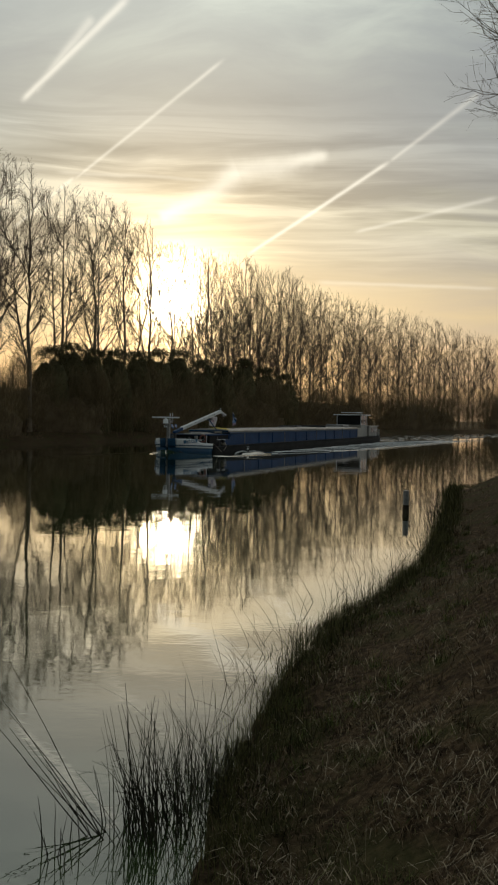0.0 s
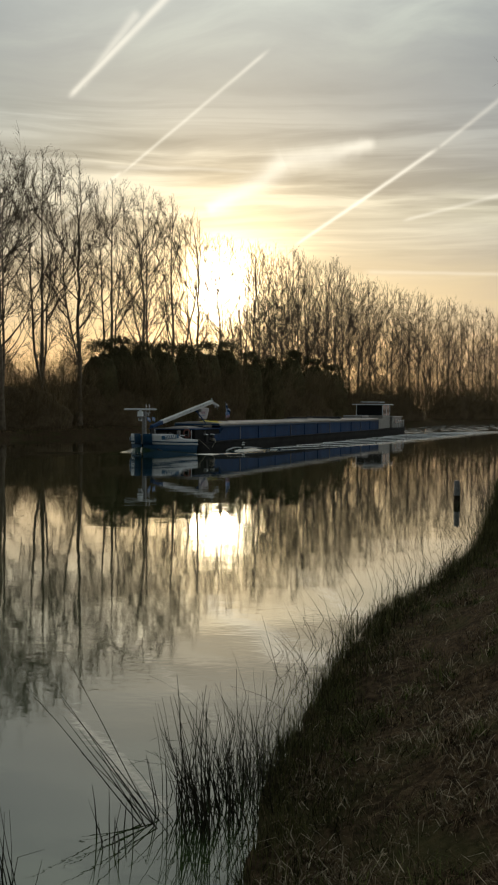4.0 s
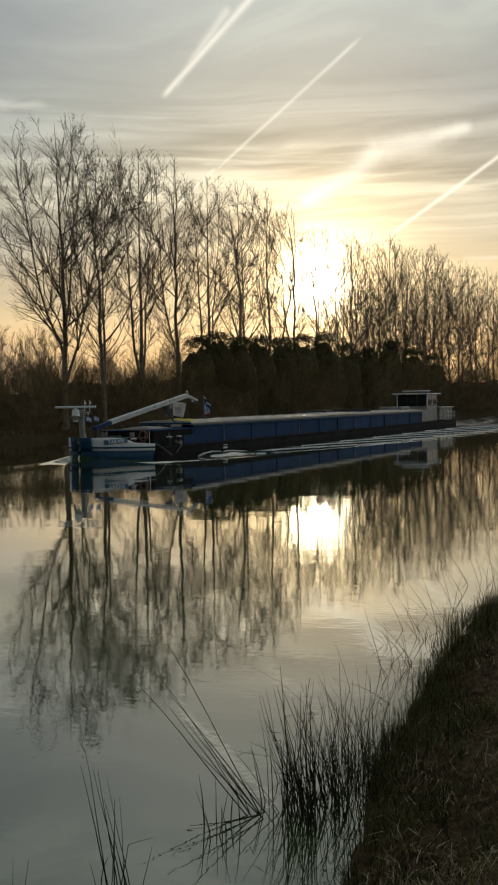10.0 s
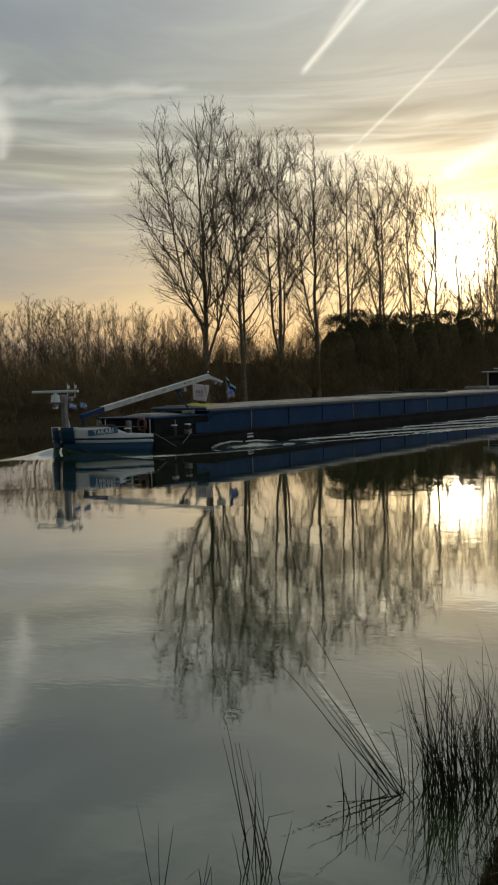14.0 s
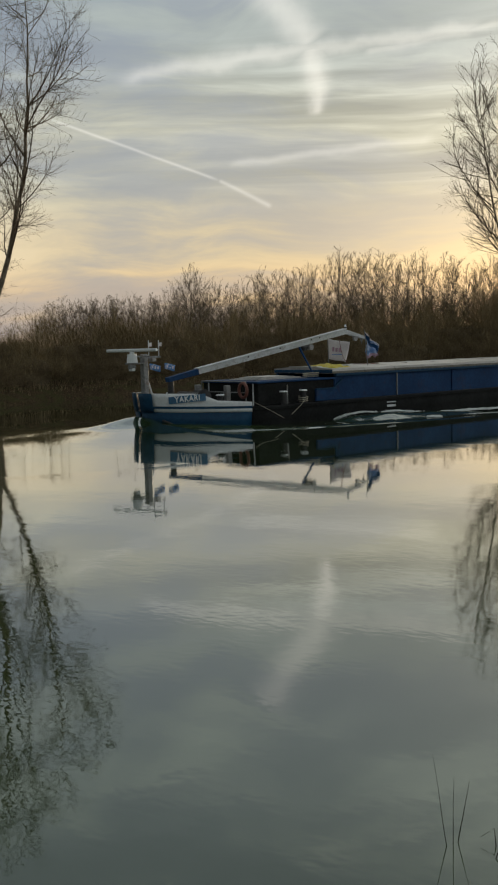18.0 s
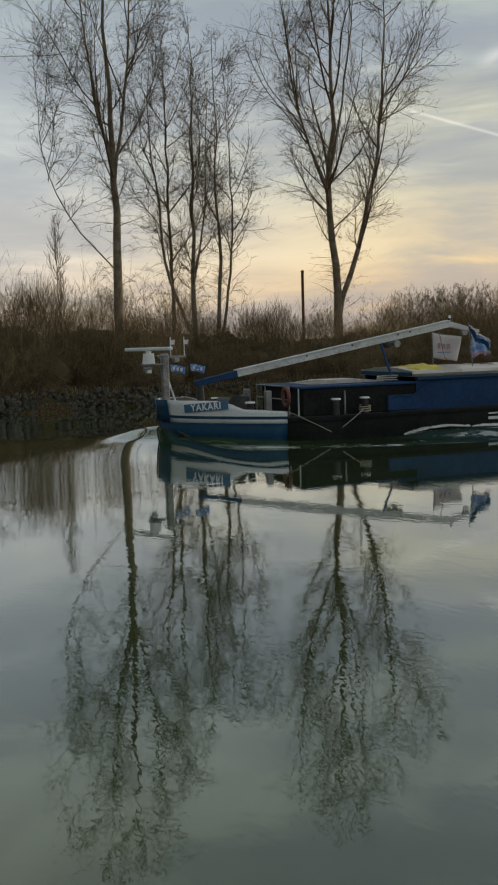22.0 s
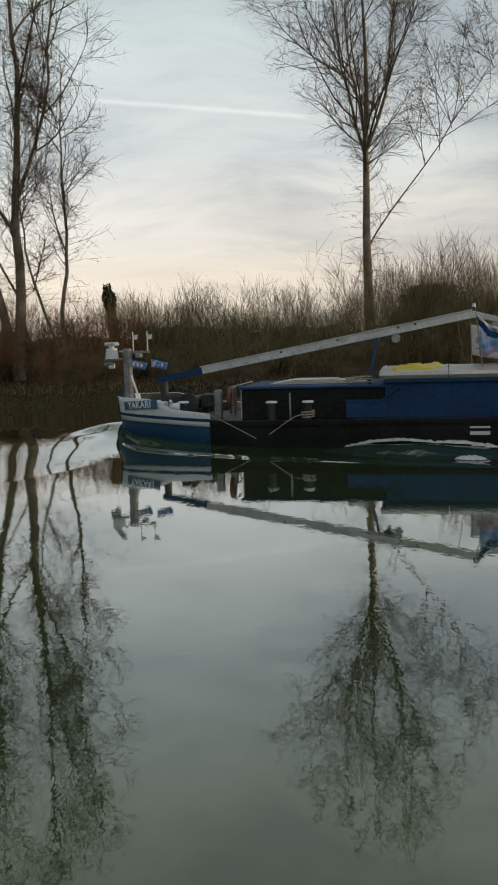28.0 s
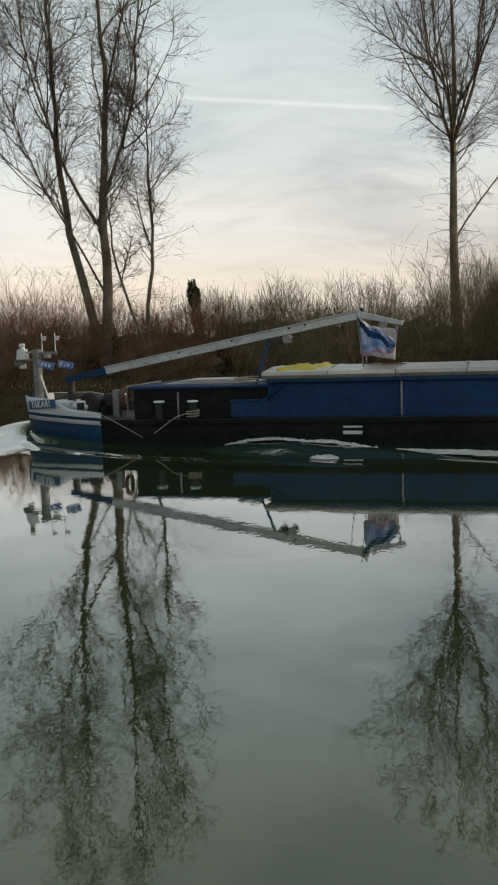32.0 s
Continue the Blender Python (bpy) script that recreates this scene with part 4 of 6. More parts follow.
    for i in range(60):
        az = 20.5 + i * 0.455 + rng.uniform(-0.25, 0.25)
        el = np.interp(az, [20, 25, 30.5, 33.5, 36, 37.5, 39.6, 41.5, 44, 49], [5.0, 5.2, 5.6, 4.9, 4.4, 3.7, 5.0, 3.6, 3.2, 3.0])
        dist = 150 + rng.uniform(-12, 25)
        ob = plant_tree(thin[i % 3], stand(*at_az(az, dist), rng.uniform(0, 360)), "thin bare tree in a low wood behind the scrub", "tree", "low wood")
        ob.scale = ((dist * math.tan(radians(el)) + 1.5 + rng.uniform(-1.5, 0.8)) / 17,) * 3
    for i in range(64):
        az = 20.0 + i * 0.44 + rng.uniform(-0.25, 0.25)
        dist = 128 + rng.uniform(-8, 12)
        ob = plant_tree(thin[(i + 1) % 3], stand(*at_az(az, dist), rng.uniform(0, 360)), "low bare bushy tree at the edge of the wood", "tree", "edge of the low wood")
        wide = rng.uniform(1.3, 1.8)
        tall = (dist * math.tan(radians(rng.uniform(2.5, 3.5))) + 1.5) / 17
        ob.scale = (tall * wide, tall * wide, tall)


def build_far_scrub():
    rng = random.Random(9)
    kinds = {
        "brown": [shrub_mesh("scrub", 70 + i, 6, 5, 20, 7, 6, SCRUB) for i in range(4)],
        "red": [shrub_mesh("red_scrub", 80 + i, 6, 5, 26, 7, 6, RED_SCRUB, 0.14) for i in range(2)],
        "pale": [shrub_mesh("pale_scrub", 90 + i, 6, 5, 26, 7, 6, PALE_SCRUB, 0.12) for i in range(2)],
    }
    names = {"brown": "tangled leafless brown scrub on the far bank", "red": "leafless russet-twigged willow scrub on the far bank", "pale": "leafless pale-tipped willow scrub on the far bank"}
    tops_az = [-16, -9, -3, -2.0, 3, 8, 13, 14.5, 19.5, 23, 34, 43, 49, 55, 60, 66, 70, 75, 78, 82, 85.5, 88, 92, 96, 99, 101, 103, 107, 112, 125]
    tops_el = [2.1, 2.4, 2.8, 3.2, 3.6, 3.9, 3.9, 3.8, 3.6, 2.8, 2.6, 2.4, 2.4, 2.3, 3.2, 4.3, 4.9, 4.7, 4.7, 5.3, 4.0, 3.2, 3.1, 3.4, 2.5, 2.1, 2.9, 3.6, 3.6, 3.4]
    high = [mound_mesh("tall_thicket", i + 11, 6.0, 2.2, 4.3, THICKET, 0.14) for i in range(4)]
    strands = {k: [strand_mass("thicket_twigs", i + 40, 5.8, 3.2, 5.6, 8000, m, 0.0078) for i in range(2)] for k, m in (("brown", SCRUB), ("red", RED_SCRUB), ("pale", PALE_SCRUB))}
    az = -16.0
    n = 0
    while az < 122:
        el = float(np.interp(az, tops_az, tops_el))
        for rowi, beyond in enumerate((4.5, 8.0, 12.5)):
            a = az + rng.uniform(-0.5, 0.5)
            x, y, d = far_point(a, beyond + rng.uniform(-1.2, 1.2))
            h = (d * math.tan(radians(el)) + 3.2 - 1.2) * (0.6, 0.84, 1.04)[rowi] * rng.uniform(0.86, 1.08)
            kind = "red" if 101 < a < 114 else ("pale" if 78 < a < 99 and rowi == 2 else "brown")
            if -2.5 < a < 13.5 and rowi == 2:
                continue
            ob = new("shrub", kinds[kind][n % len(kinds[kind])])
            ob.matrix_basis = stand(x, y, rng.uniform(0, 360))
            ob.scale = (h / 6 * rng.uniform(0.9, 1.25), h / 6 * rng.uniform(0.9, 1.25), h / 6)
            tagged(ob, names[kind], "shrub", "far bank scrub")
            n += 1
        az += 180 / math.pi * 3.7 / max(d, 40)
    # close-grown bodies behind the twigs
    az = -16.0
    n = 0
    while az < 122:
        el = float(np.interp(az, tops_az, tops_el))
        x, y, d = far_point(az, 9.0)
        x2, y2, _ = far_point(az + 1.0, 10.0)
        h = (d * math.tan(radians(el)) + 3.2 - 1.2) * 0.74 * rng.uniform(0.9, 1.12)
        ob = empty("thicket")
        body = tagged(child("body", high[n % 4], ob), kind="stuff")
        body.scale = (1.0, 1.0, 0.8)
        kind = "red" if 101 < az < 114 else ("pale" if 78 < az < 99 else "brown")
        tagged(child("brushwood", strands[kind][n % 2], ob), kind="stuff")
        ob.matrix_basis = stand(x, y, math.degrees(math.atan2(y2 - y, x2 - x)) + (180 if n % 2 else 0), 0.3)
        s = max(1.0, d / 75)
        ob.scale = (s, 1.0, h / 5)
        tagged(ob, {"brown": "dense tangle of brown leafless twigs on the bank", "red": "dense tangle of russet leafless twigs on the bank", "pale": "dense tangle of pale leafless twigs on the bank"}[kind], "thicket", "thickets on the far bank")
        az += 180 / math.pi * 7.5 * s / max(d, 40)
        n += 1


def leafy_mass(name, seed, lx, ly, lz, count, size, mat):
    """Thousands of small leaf sprays over an uneven body."""
    rng = np.random.default_rng(seed)
    u, v = rng.uniform(0, 2 * np.pi, count), rng.uniform(0, 1, count) ** 0.8
    lump = 1 + 0.20 * np.sin(3 * u + seed) * np.cos(5 * v) + 0.13 * np.sin(7 * u + 2 * seed) + rng.normal(0, 0.06, count)
    c = np.cos(v * np.pi / 2) ** 0.55
    lump *= rng.uniform(0.88, 1.05, count)
    p = np.stack([np.cos(u) * c * lx * lump, np.sin(u) * c * ly * lump, np.sin(v * np.pi / 2) * lz * (0.82 + 0.22 * lump)], 1)
    a, b = unit(rng.normal(0, 1, (count, 3))), rng.normal(0, 1, (count, 3))
    b = unit(np.cross(a, b))
    s = size * rng.uniform(0.5, 1.4, (count, 1))
    verts = np.stack([p - a * s, p + b * s * 0.45, p + a * s, p - b * s * 0.45], 1).reshape(-1, 3)
    return mesh_of(name, verts, np.arange(count * 4).reshape(-1, 4), mats=[mat])


def build_evergreens():
    rng = random.Random(3)
    for i, az in enumerate(np.arange(-2.2, 13.4, 1.3)):
        x, y, d = far_point(az, 9.0)
        el = float(np.interp(az, [-2.2, 0, 4, 9.5, 11.5, 13.2], [2.9, 3.4, 3.7, 4.0, 4.35, 3.0]))
        h = d * math.tan(radians(el)) + 1.6 + rng.uniform(-1.3, 0.7)
        ob = empty("evergreen_bush", stand(x, y, rng.uniform(0, 360)))
        child("body", mound_mesh("evergreen_body", 20 + i, 2.7, 2.5, h * 0.9, EVERGREEN, 0.12, 26, 10), ob)
        child("foliage", leafy_mass("foliage", 20 + i, 3.1, 2.8, h, 7500, 0.10, EVERGREEN), ob)
        tagged(ob, "tall dark evergreen bush in a dense clump on the far bank", "bush", "evergreen clump")
    x, y = at_az(81.5, 60)
    ob = empty("evergreen_bush", stand(x, y))
    child("body", mound_mesh("evergreen_body", 50, 2.4, 2.0, 3.9, EVERGREEN, 0.25, 30, 12), ob)
    child("foliage", leafy_mass("foliage", 50, 2.7, 2.3, 4.3, 2600, 0.16, EVERGREEN), ob)
    tagged(ob, "dark evergreen bush among the scrub", "bush")


def build_far_details():
    # ivy-clad stump
    x, y = at_az(100.6, 68)
    ob = empty("ivy_stump", stand(x, y, 100.6))
    bm = rod(bmesh.new(), (0.3, 0, -0.2), (-0.35, 0, 5.3), 0.24, 0.16, 10)
    part("stem", bm, BARK, ob)
    rng = np.random.default_rng(8)
    n = 2600
    t = rng.uniform(0, 1, n)
    r = (0.40 + 0.07 * np.sin(t * 17) + 0.06 * np.sin(t * 9 + 1) - 0.06 * t) * np.sqrt(rng.uniform(0.4, 1.1, n))
    a = rng.uniform(0, 2 * np.pi, n)
    c = np.stack([0.3 - 0.65 * t + np.cos(a) * r, np.sin(a) * r, 0.1 + t * 5.5 + rng.normal(0, 0.12, n) * t], 1)
    e1 = unit(rng.normal(0, 1, (n, 3)))
    e2 = unit(np.cross(e1, rng.normal(0, 1, (n, 3))))
    s = rng.uniform(0.05, 0.11, (n, 1))
    v = np.stack([c - e1 * s, c + e2 * s, c + e1 * s, c - e2 * s], 1).reshape(-1, 3)
    child("ivy", mesh_of("ivy", v, np.arange(n * 4).reshape(-1, 4), mats=[IVY]), ob, label="thick dark ivy leaves")
    tagged(ob, "dead tree stump wrapped in dark ivy", "stump")
    # rusty mooring pole
    x, y = at_az(53.7, 79)
    ob = empty("pole", stand(x, y))
    part("shaft", rod(bmesh.new(), (0, 0, -0.4), (0.03, 0, 7.6), 0.13, 0.12, 12), RUST, ob)
    part("cap", rod(bmesh.new(), (0.03, 0, 7.6), (0.03, 0, 7.72), 0.15, 0.13, 12), RUST, ob)
    tagged(ob, "tall rusty brown pole on the far bank", "pole")
    # small steep roof far behind the scrub
    x, y = at_az(99.1, 118)
    ob = empty("house", stand(x, y, 99))
    bm = box(bmesh.new(), (-1.7, -3, 0), (1.7, 3, 3.2))
    part("wall", bm, STONE, ob)
    bm = bmesh.new()
    for yy in (-3.3, 3.3):
        for xx, zz in ((-1.95, 3.1), (1.95, 3.1), (0, 6.2)):
            bm.verts.new((xx, yy, zz))
    bm.verts.ensure_lookup_table()
    for f in ((0, 1, 2), (5, 4, 3), (0, 2, 5, 3), (1, 4, 5, 2), (0, 3, 4, 1)):
        bm.faces.new([bm.verts[i] for i in f])
    part("roof", bm, ROOF, ob)
    ob.scale = (0.62, 0.62, 0.72)
    tagged(ob, "small far-off house with a steep grey roof behind scrub", "house")


def build_riprap():
    """Loose stones along the foot of the far bank."""
    rng = random.Random(21)
    shapes = []
    for i in range(6):
        bm = bmesh.new()
        bmesh.ops.create_icosphere(bm, subdivisions=1, radius=1.0)
        for v in bm.verts:
            v.co *= 1 + 0.45 * noise.noise(v.co * 1.3 + Vector((i * 7, 0, 0)))
        me = bpy.data.meshes.new("stone")
        bm.to_mesh(me)
        bm.free()
        me.materials.append(STONE)
        shapes.append(me)
    ob = empty("riprap")
    tagged(ob, "dark loose stones heaped along the water's edge of the far bank", "riprap", kind="structure")
    for i in range(300):
        az = 62 + 30 * i / 300 + rng.uniform(-0.2, 0.2)
        beyond = rng.uniform(-0.1, 0.95)
        x, y, d = far_point(az, 0.0)
        a = radians(az)
        x, y = x - math.sin(a) * beyond, y + math.cos(a) * beyond
        s = rng.uniform(0.11, 0.22)
        st = child("stone", shapes[i % 6], ob, pose(x, y, 0.05 + beyond * 0.95 + rng.uniform(-0.05, 0.1), rng.uniform(0, 360), rng.uniform(0, 360), rng.uniform(0, 360)))
        st.scale = (s * rng.uniform(0.8, 1.5), s, s * rng.uniform(0.7, 1.0))
    # smaller rubble between the stones and farther along the foot of the bank
    verts, tris = [], []
    for i in range(1100):
        az = 56.5 + 41 * i / 1100 + rng.uniform(-0.2, 0.2)
        beyond = rng.uniform(-0.15, 1.05)
        x, y, d = far_point(az, 0.0)
        a = radians(az)
        c = Vector((x - math.sin(a) * beyond, y + math.cos(a) * beyond, beyond * 0.9 + rng.uniform(-0.08, 0.05)))
        s = rng.uniform(0.07, 0.17)
        m = pose(0, 0, 0, rng.uniform(0, 360), rng.uniform(0, 360), rng.uniform(0, 360))
        me = shapes[i % 6]
        base = len(verts)
        verts += [c + s * (m @ v.co) for v in me.vertices]
        tris += [[base + k for k in p.vertices] for p in me.polygons]
    me = bpy.data.meshes.new("rubble")
    me.from_pydata(verts, [], tris)
    me.materials.append(STONE)
    tagged(child("rubble", me, ob), kind="stuff")


def build_far_grass():
    """Rough grass on the strip between the stones and the scrub."""
    rng = np.random.default_rng(31)
    n = 16000
    az = np.radians(rng.uniform(12, 122, n))
    edge = np.array([far_point(math.degrees(a), 0.0)[2] for a in np.radians(np.arange(10, 125, 0.5))])
    d = np.interp(np.degrees(az), np.arange(10, 125, 0.5), edge) + 0.5 + rng.uniform(0, 1, n) ** 1.4 * 6
    x, y = -np.sin(az) * d, np.cos(az) * d
    pos = np.column_stack([x, y, ground_height(x, y) - 0.03])
    v, q = blades(rng, pos, rng.uniform(0.15, 0.6, n), np.abs(rng.normal(0.4, 0.25, n)), np.full(n, 0.010), 3)
    tagged(new("bank_grass", mesh_of("bank_grass", v, q, mats=[STRAW])), "rough withered grass along the far bank", "grass", kind="stuff")


build_far_trees()
build_far_grass()
build_far_scrub()
build_evergreens()
build_far_details()

# ---- the barge ----
BOAT_PATH = [
    (0, -6.63, 75.05, -110.32),
    (1, -7.62, 72.15, -110.07),
    (2, -8.63, 69.26, -109.82),
    (3, -9.67, 66.38, -109.61),
    (3.5, -10.19, 64.96, -109.59),
    (5.5, -12.25, 59.51, -109.15),
    (6, -12.80, 58.23, -109.14),
    (7, -13.90, 55.71, -108.90),
    (8, -14.96, 53.25, -108.73),
    (9, -16.02, 50.84, -108.57),
    (10, -17.08, 48.44, -108.39),
    (11, -18.16, 46.03, -108.20),
    (12, -19.28, 43.58, -108.02),
    (13, -20.39, 41.09, -107.81),
    (13.5, -20.92, 39.82, -107.64),
    (15.5, -22.92, 34.29, -106.37),
    (16, -23.37, 32.78, -105.96),
    (17, -24.21, 29.74, -105.22),
    (18, -24.99, 26.68, -104.57),
    (19, -25.71, 23.63, -103.92),
    (20, -26.46, 20.53, -103.20),
    (21, -27.17, 17.42, -102.65),
    (22, -27.88, 14.24, -102.12),
    (23, -28.58, 10.99, -101.72),
    (24, -29.20, 7.76, -101.34),
    (25, -29.74, 4.47, -101.05),
    (25.5, -29.98, 2.83, -100.92),
    (27.5, -30.59, -3.93, -99.63),
    (28, -30.70, -5.72, -99.32),
    (28.5, -30.81, -7.44, -98.91),
    (29, -30.79, -9.14, -98.41),
    (29.5, -30.74, -10.83, -97.97),
    (29.8, -30.67, -11.74, -97.60),
    (32, -30.67, -11.74, -97.60),
]
MOVERS = []
# half breadth of the hull by distance from the stem, and height of its upper edge
BREADTH_U = [0.22, 0.3, 0.42, 0.6, 0.85, 1.3, 2.0, 2.9, 3.76, 5.5, 8.0, 63.0, 66.5, 68.8, 69.7, 70.0]
BREADTH_W = [0.0, 0.34, 0.68, 1.0, 1.22, 1.52, 1.82, 2.2, 2.5, 2.66, 2.72, 2.72, 2.66, 2.45, 2.15, 1.8]


def half(u):
    return float(np.interp(u, BREADTH_U, BREADTH_W))


def rake(u, z):
    """The stem leans forward with height."""
    return -u + 0.24 * max(0.0, z) / 1.4 * math.exp(-u / 1.2)


def sheer(u):
    """The bow's lines rise towards the stem."""
    return 0.15 * max(0.0, 1 - u / 3.76) ** 1.3


def skin(us, lows, highs, out=0.0, rows=3, tuck=0.0):
    """A strip of the hull's side, port and starboard, between two heights along u."""
    bm = bmesh.new()
    for side in (1, -1):
        grid = []
        for u, lo, hi in zip(us, lows, highs):
            col = []
            for j in range(rows):
                z = lo + (hi - lo) * j / (rows - 1)
                w = max(0.02, half(u) + out - tuck * max(0.0, 0.9 - z) ** 1.5)
                col.append(bm.verts.new((rake(u, z) + (out if u < 0.45 else 0), side * w, z)))
            grid.append(col)
        for a, b in zip(grid, grid[1:]):
            for j in range(rows - 1):
                f = (a[j], b[j], b[j + 1], a[j + 1])
                bm.faces.new(f if side < 0 else f[::-1])
    return bm


def thicken(bm, depth):
    bmesh.ops.recalc_face_normals(bm, faces=bm.faces[:])
    bmesh.ops.solidify(bm, geom=bm.faces[:], thickness=depth)
    return bm


def sheet_cloth(w, h, nx, ny, amp, seed, lean=0.0):
    """A waving cloth in the x-z plane hanging from its hoist at x = 0."""
    bm = bmesh.new()
    g = []
    for i in range(nx + 1):
        col = []
        for j in range(ny + 1):
            x, z = w * i / nx, -h * j / ny
            yy = amp * (i / nx) * math.sin(5.5 * i / nx + seed + 1.8 * j / ny)
            col.append(bm.verts.new((-x * (1 - 0.12 * j / ny), yy, z - lean * x + 0.05 * amp * math.sin(seed + 7 * i / nx))))
        g.append(col)
    for a, b in zip(g, g[1:]):
        for j in range(ny):
            bm.faces.new((a[j], b[j], b[j + 1], a[j + 1]))
    return thicken(bm, 0.008)


def bollard(parent, x, y, z0, z1, name="bollard"):
    ob = part(name, rod(bmesh.new(), (x, y, z0), (x, y, z1), 0.125, 0.12, 14), DARK, parent, "worn dark steel bollard", smooth=False)
    part("cap", rod(bmesh.new(), (x, y, z1), (x, y, z1 + 0.05), 0.175, 0.16, 14), WHITE, ob, "white painted flat cap")
    return ob


def line_tube(points, r, sides=6):
    pts = np.array(points, float)[None]
    v, q = tubes(pts, np.full(pts.shape[:2], r), sides)
    return v, q


def rope(parent, points, r=0.022, name="rope"):
    v, q = line_tube(points, r)
    return child(name, mesh_of(name, v, q, mats=[ROPE], smooth=True), parent, label="pale mooring rope")


def build_barge():
    boat = empty("barge")
    tagged(boat, "long low cargo barge with blue and white bow, underway", "barge")
    # hull below and behind the bow
    us = [0.24, 0.3, 0.36, 0.42, 0.5, 0.6, 0.72, 0.85, 1.05, 1.3, 1.65, 2.0, 2.45, 2.9, 3.3, 3.76]
    part("bow_plating", thicken(skin(us, [-0.9] * len(us), [0.61 + sheer(u) for u in us], 0.0, 5, 0.12), 0.03), NAVY, boat, "dark blue painted bow plating", smooth=True)
    part("bow_bulwark", thicken(skin(us[3:], [0.61 + sheer(u) for u in us[3:]], [float(np.interp(u, [0, 1.75, 2.05, 2.3, 3.76], [1.47, 1.41, 1.30, 1.12, 1.0])) for u in us[3:]], 0.0, 5), 0.035), WHITE, boat, "white painted bulwark", smooth=True)
    part("bulwark_lining", thicken(skin(us[3:], [0.72] * 13, [float(np.interp(u, [0, 1.75, 2.05, 2.3, 3.76], [1.46, 1.40, 1.29, 1.11, 0.99])) for u in us[3:]], -0.045, 5), 0.01), DARK, boat, "dark inner side of the bulwark", smooth=True)
    part("stem_plate", thicken(skin(us[:4], [0.61 + sheer(u) for u in us[:4]], [1.47] * 4, 0.002, 4), 0.03), NAVY, boat, "dark blue stem plate", smooth=True)
    part("stripe", thicken(skin(us[3:], [0.745 + sheer(u) for u in us[3:]], [0.84 + sheer(u) for u in us[3:]], 0.008, 2), 0.006), NAVY, boat, "dark blue painted stripe")
    u2 = [3.76, 4.4, 5.0, 5.5, 6.5, 8.0, 12, 20, 30, 40, 50, 60, 63, 65, 66.5, 68, 68.8, 69.3, 69.7, 70.0]
    top = [0.80, 0.78, 0.77, 0.77, 0.78] + [0.80] * 9 + [0.82, 0.86, 0.92, 0.95, 0.97, 0.98]
    part("hull_side", thicken(skin(u2, [-0.9] * 20, top, 0.0, 4, 0.06), 0.03), BLACK, boat, "black tarred steel hull side", smooth=True)
    bm = bmesh.new()
    box(bm, (-70.03, -1.8, -0.9), (-69.97, 1.8, 0.98), 0.01)
    part("transom", bm, BLACK, boat)
    part("rubbing_strake", thicken(skin(u2, [z - 0.13 for z in top], [z - 0.03 for z in top], 0.04, 2), 0.03), BLACK, boat)
    # decks
    def deck(name, us_, z, mat, inset=0.04):
        bm = bmesh.new()
        port = [bm.verts.new((rake(u, z), half(u) - inset, z)) for u in us_]
        star = [bm.verts.new((rake(u, z), -half(u) + inset, z)) for u in us_]
        for i in range(len(us_) - 1):
            bm.faces.new((port[i], port[i + 1], star[i + 1], star[i]))
        part(name, thicken(bm, 0.03), mat, boat)
    deck("fore_deck", [0.36, 0.42, 0.6, 0.85, 1.3, 2.0, 2.9, 3.76, 4.4, 5.5, 8.0], 0.74, DARK)
    deck("side_deck", [8.0, 20, 40, 60, 66.5, 68.8, 69.7], 0.76, DARK)
    # coaming of the hold, in plates
    bm = box(bmesh.new(), (-8.9, -1.85, 0.74), (-4.6, 1.85, 1.66), 0.03)
    part("fore_trunk", bm, BLACK, boat, "black painted fore trunk")
    bm = box(bmesh.new(), (-8.95, -1.92, 1.66), (-4.5, 1.92, 1.74), 0.02)
    part("trunk_rim", bm, BLUE, boat)
    for side in (1, -1):
        bm = box(bmesh.new(), (-8.99, side * 1.60 if side > 0 else -1.95, 0.76), (-7.75, 1.95 if side > 0 else -1.60, 1.30), 0.03)
        part("coaming_step", bm, BLUE, boat)
        part("step_rim", box(bmesh.new(), (-8.95, side * 1.955 - 0.025, 1.24), (-7.75, side * 1.955 + 0.025, 1.31), 0.01), NAVY, boat)
        part("corner_brace", rod(bmesh.new(), (-8.55, side * 1.93, 1.12), (-9.35, side * 1.93, 1.66), 0.035), NAVY, boat)
        for i in range(12):
            a, b = 8.9 + i * 3.98, 8.9 + (i + 1) * 3.98
            bm = box(bmesh.new(), (-b + 0.012, side * 1.82 if side > 0 else -1.87, 0.76), (-a - 0.012, 1.87 if side > 0 else -1.82, 1.82), 0.008)
            part("coaming_plate", bm, BLUE, boat)
            bm = box(bmesh.new(), (-b - 0.03, side * 1.87 if side > 0 else -1.93, 0.78), (-b + 0.03, 1.93 if side > 0 else -1.87, 1.78), 0.008)
            part("stiffener", bm, STEEL if i in (0, 3, 6, 9) else BLUE, boat)
        bm = box(bmesh.new(), (-56.6, side * 1.80 if side > 0 else -2.0, 1.78), (-8.9, 2.0 if side > 0 else -1.80, 1.90), 0.02)
        part("coaming_rail", bm, NAVY, boat)
    rngb = random.Random(4)
    for i in range(24):
        a = 8.75 + i * 1.99
        lift = rngb.uniform(0, 0.008) + (0.05 if i in (11, 12, 13) else 0)
        bm = bmesh.new()
        prof = [(-1.93, 1.90), (-1.90, 2.10), (-0.6, 2.20), (0.6, 2.20), (1.90, 2.10), (1.93, 1.90)]
        ends = [[bm.verts.new((-a - d, y, z + lift)) for y, z in prof] for d in (0.0, 1.97)]
        for j in range(len(prof) - 1):
            bm.faces.new((ends[0][j], ends[0][j + 1], ends[1][j + 1], ends[1][j]))
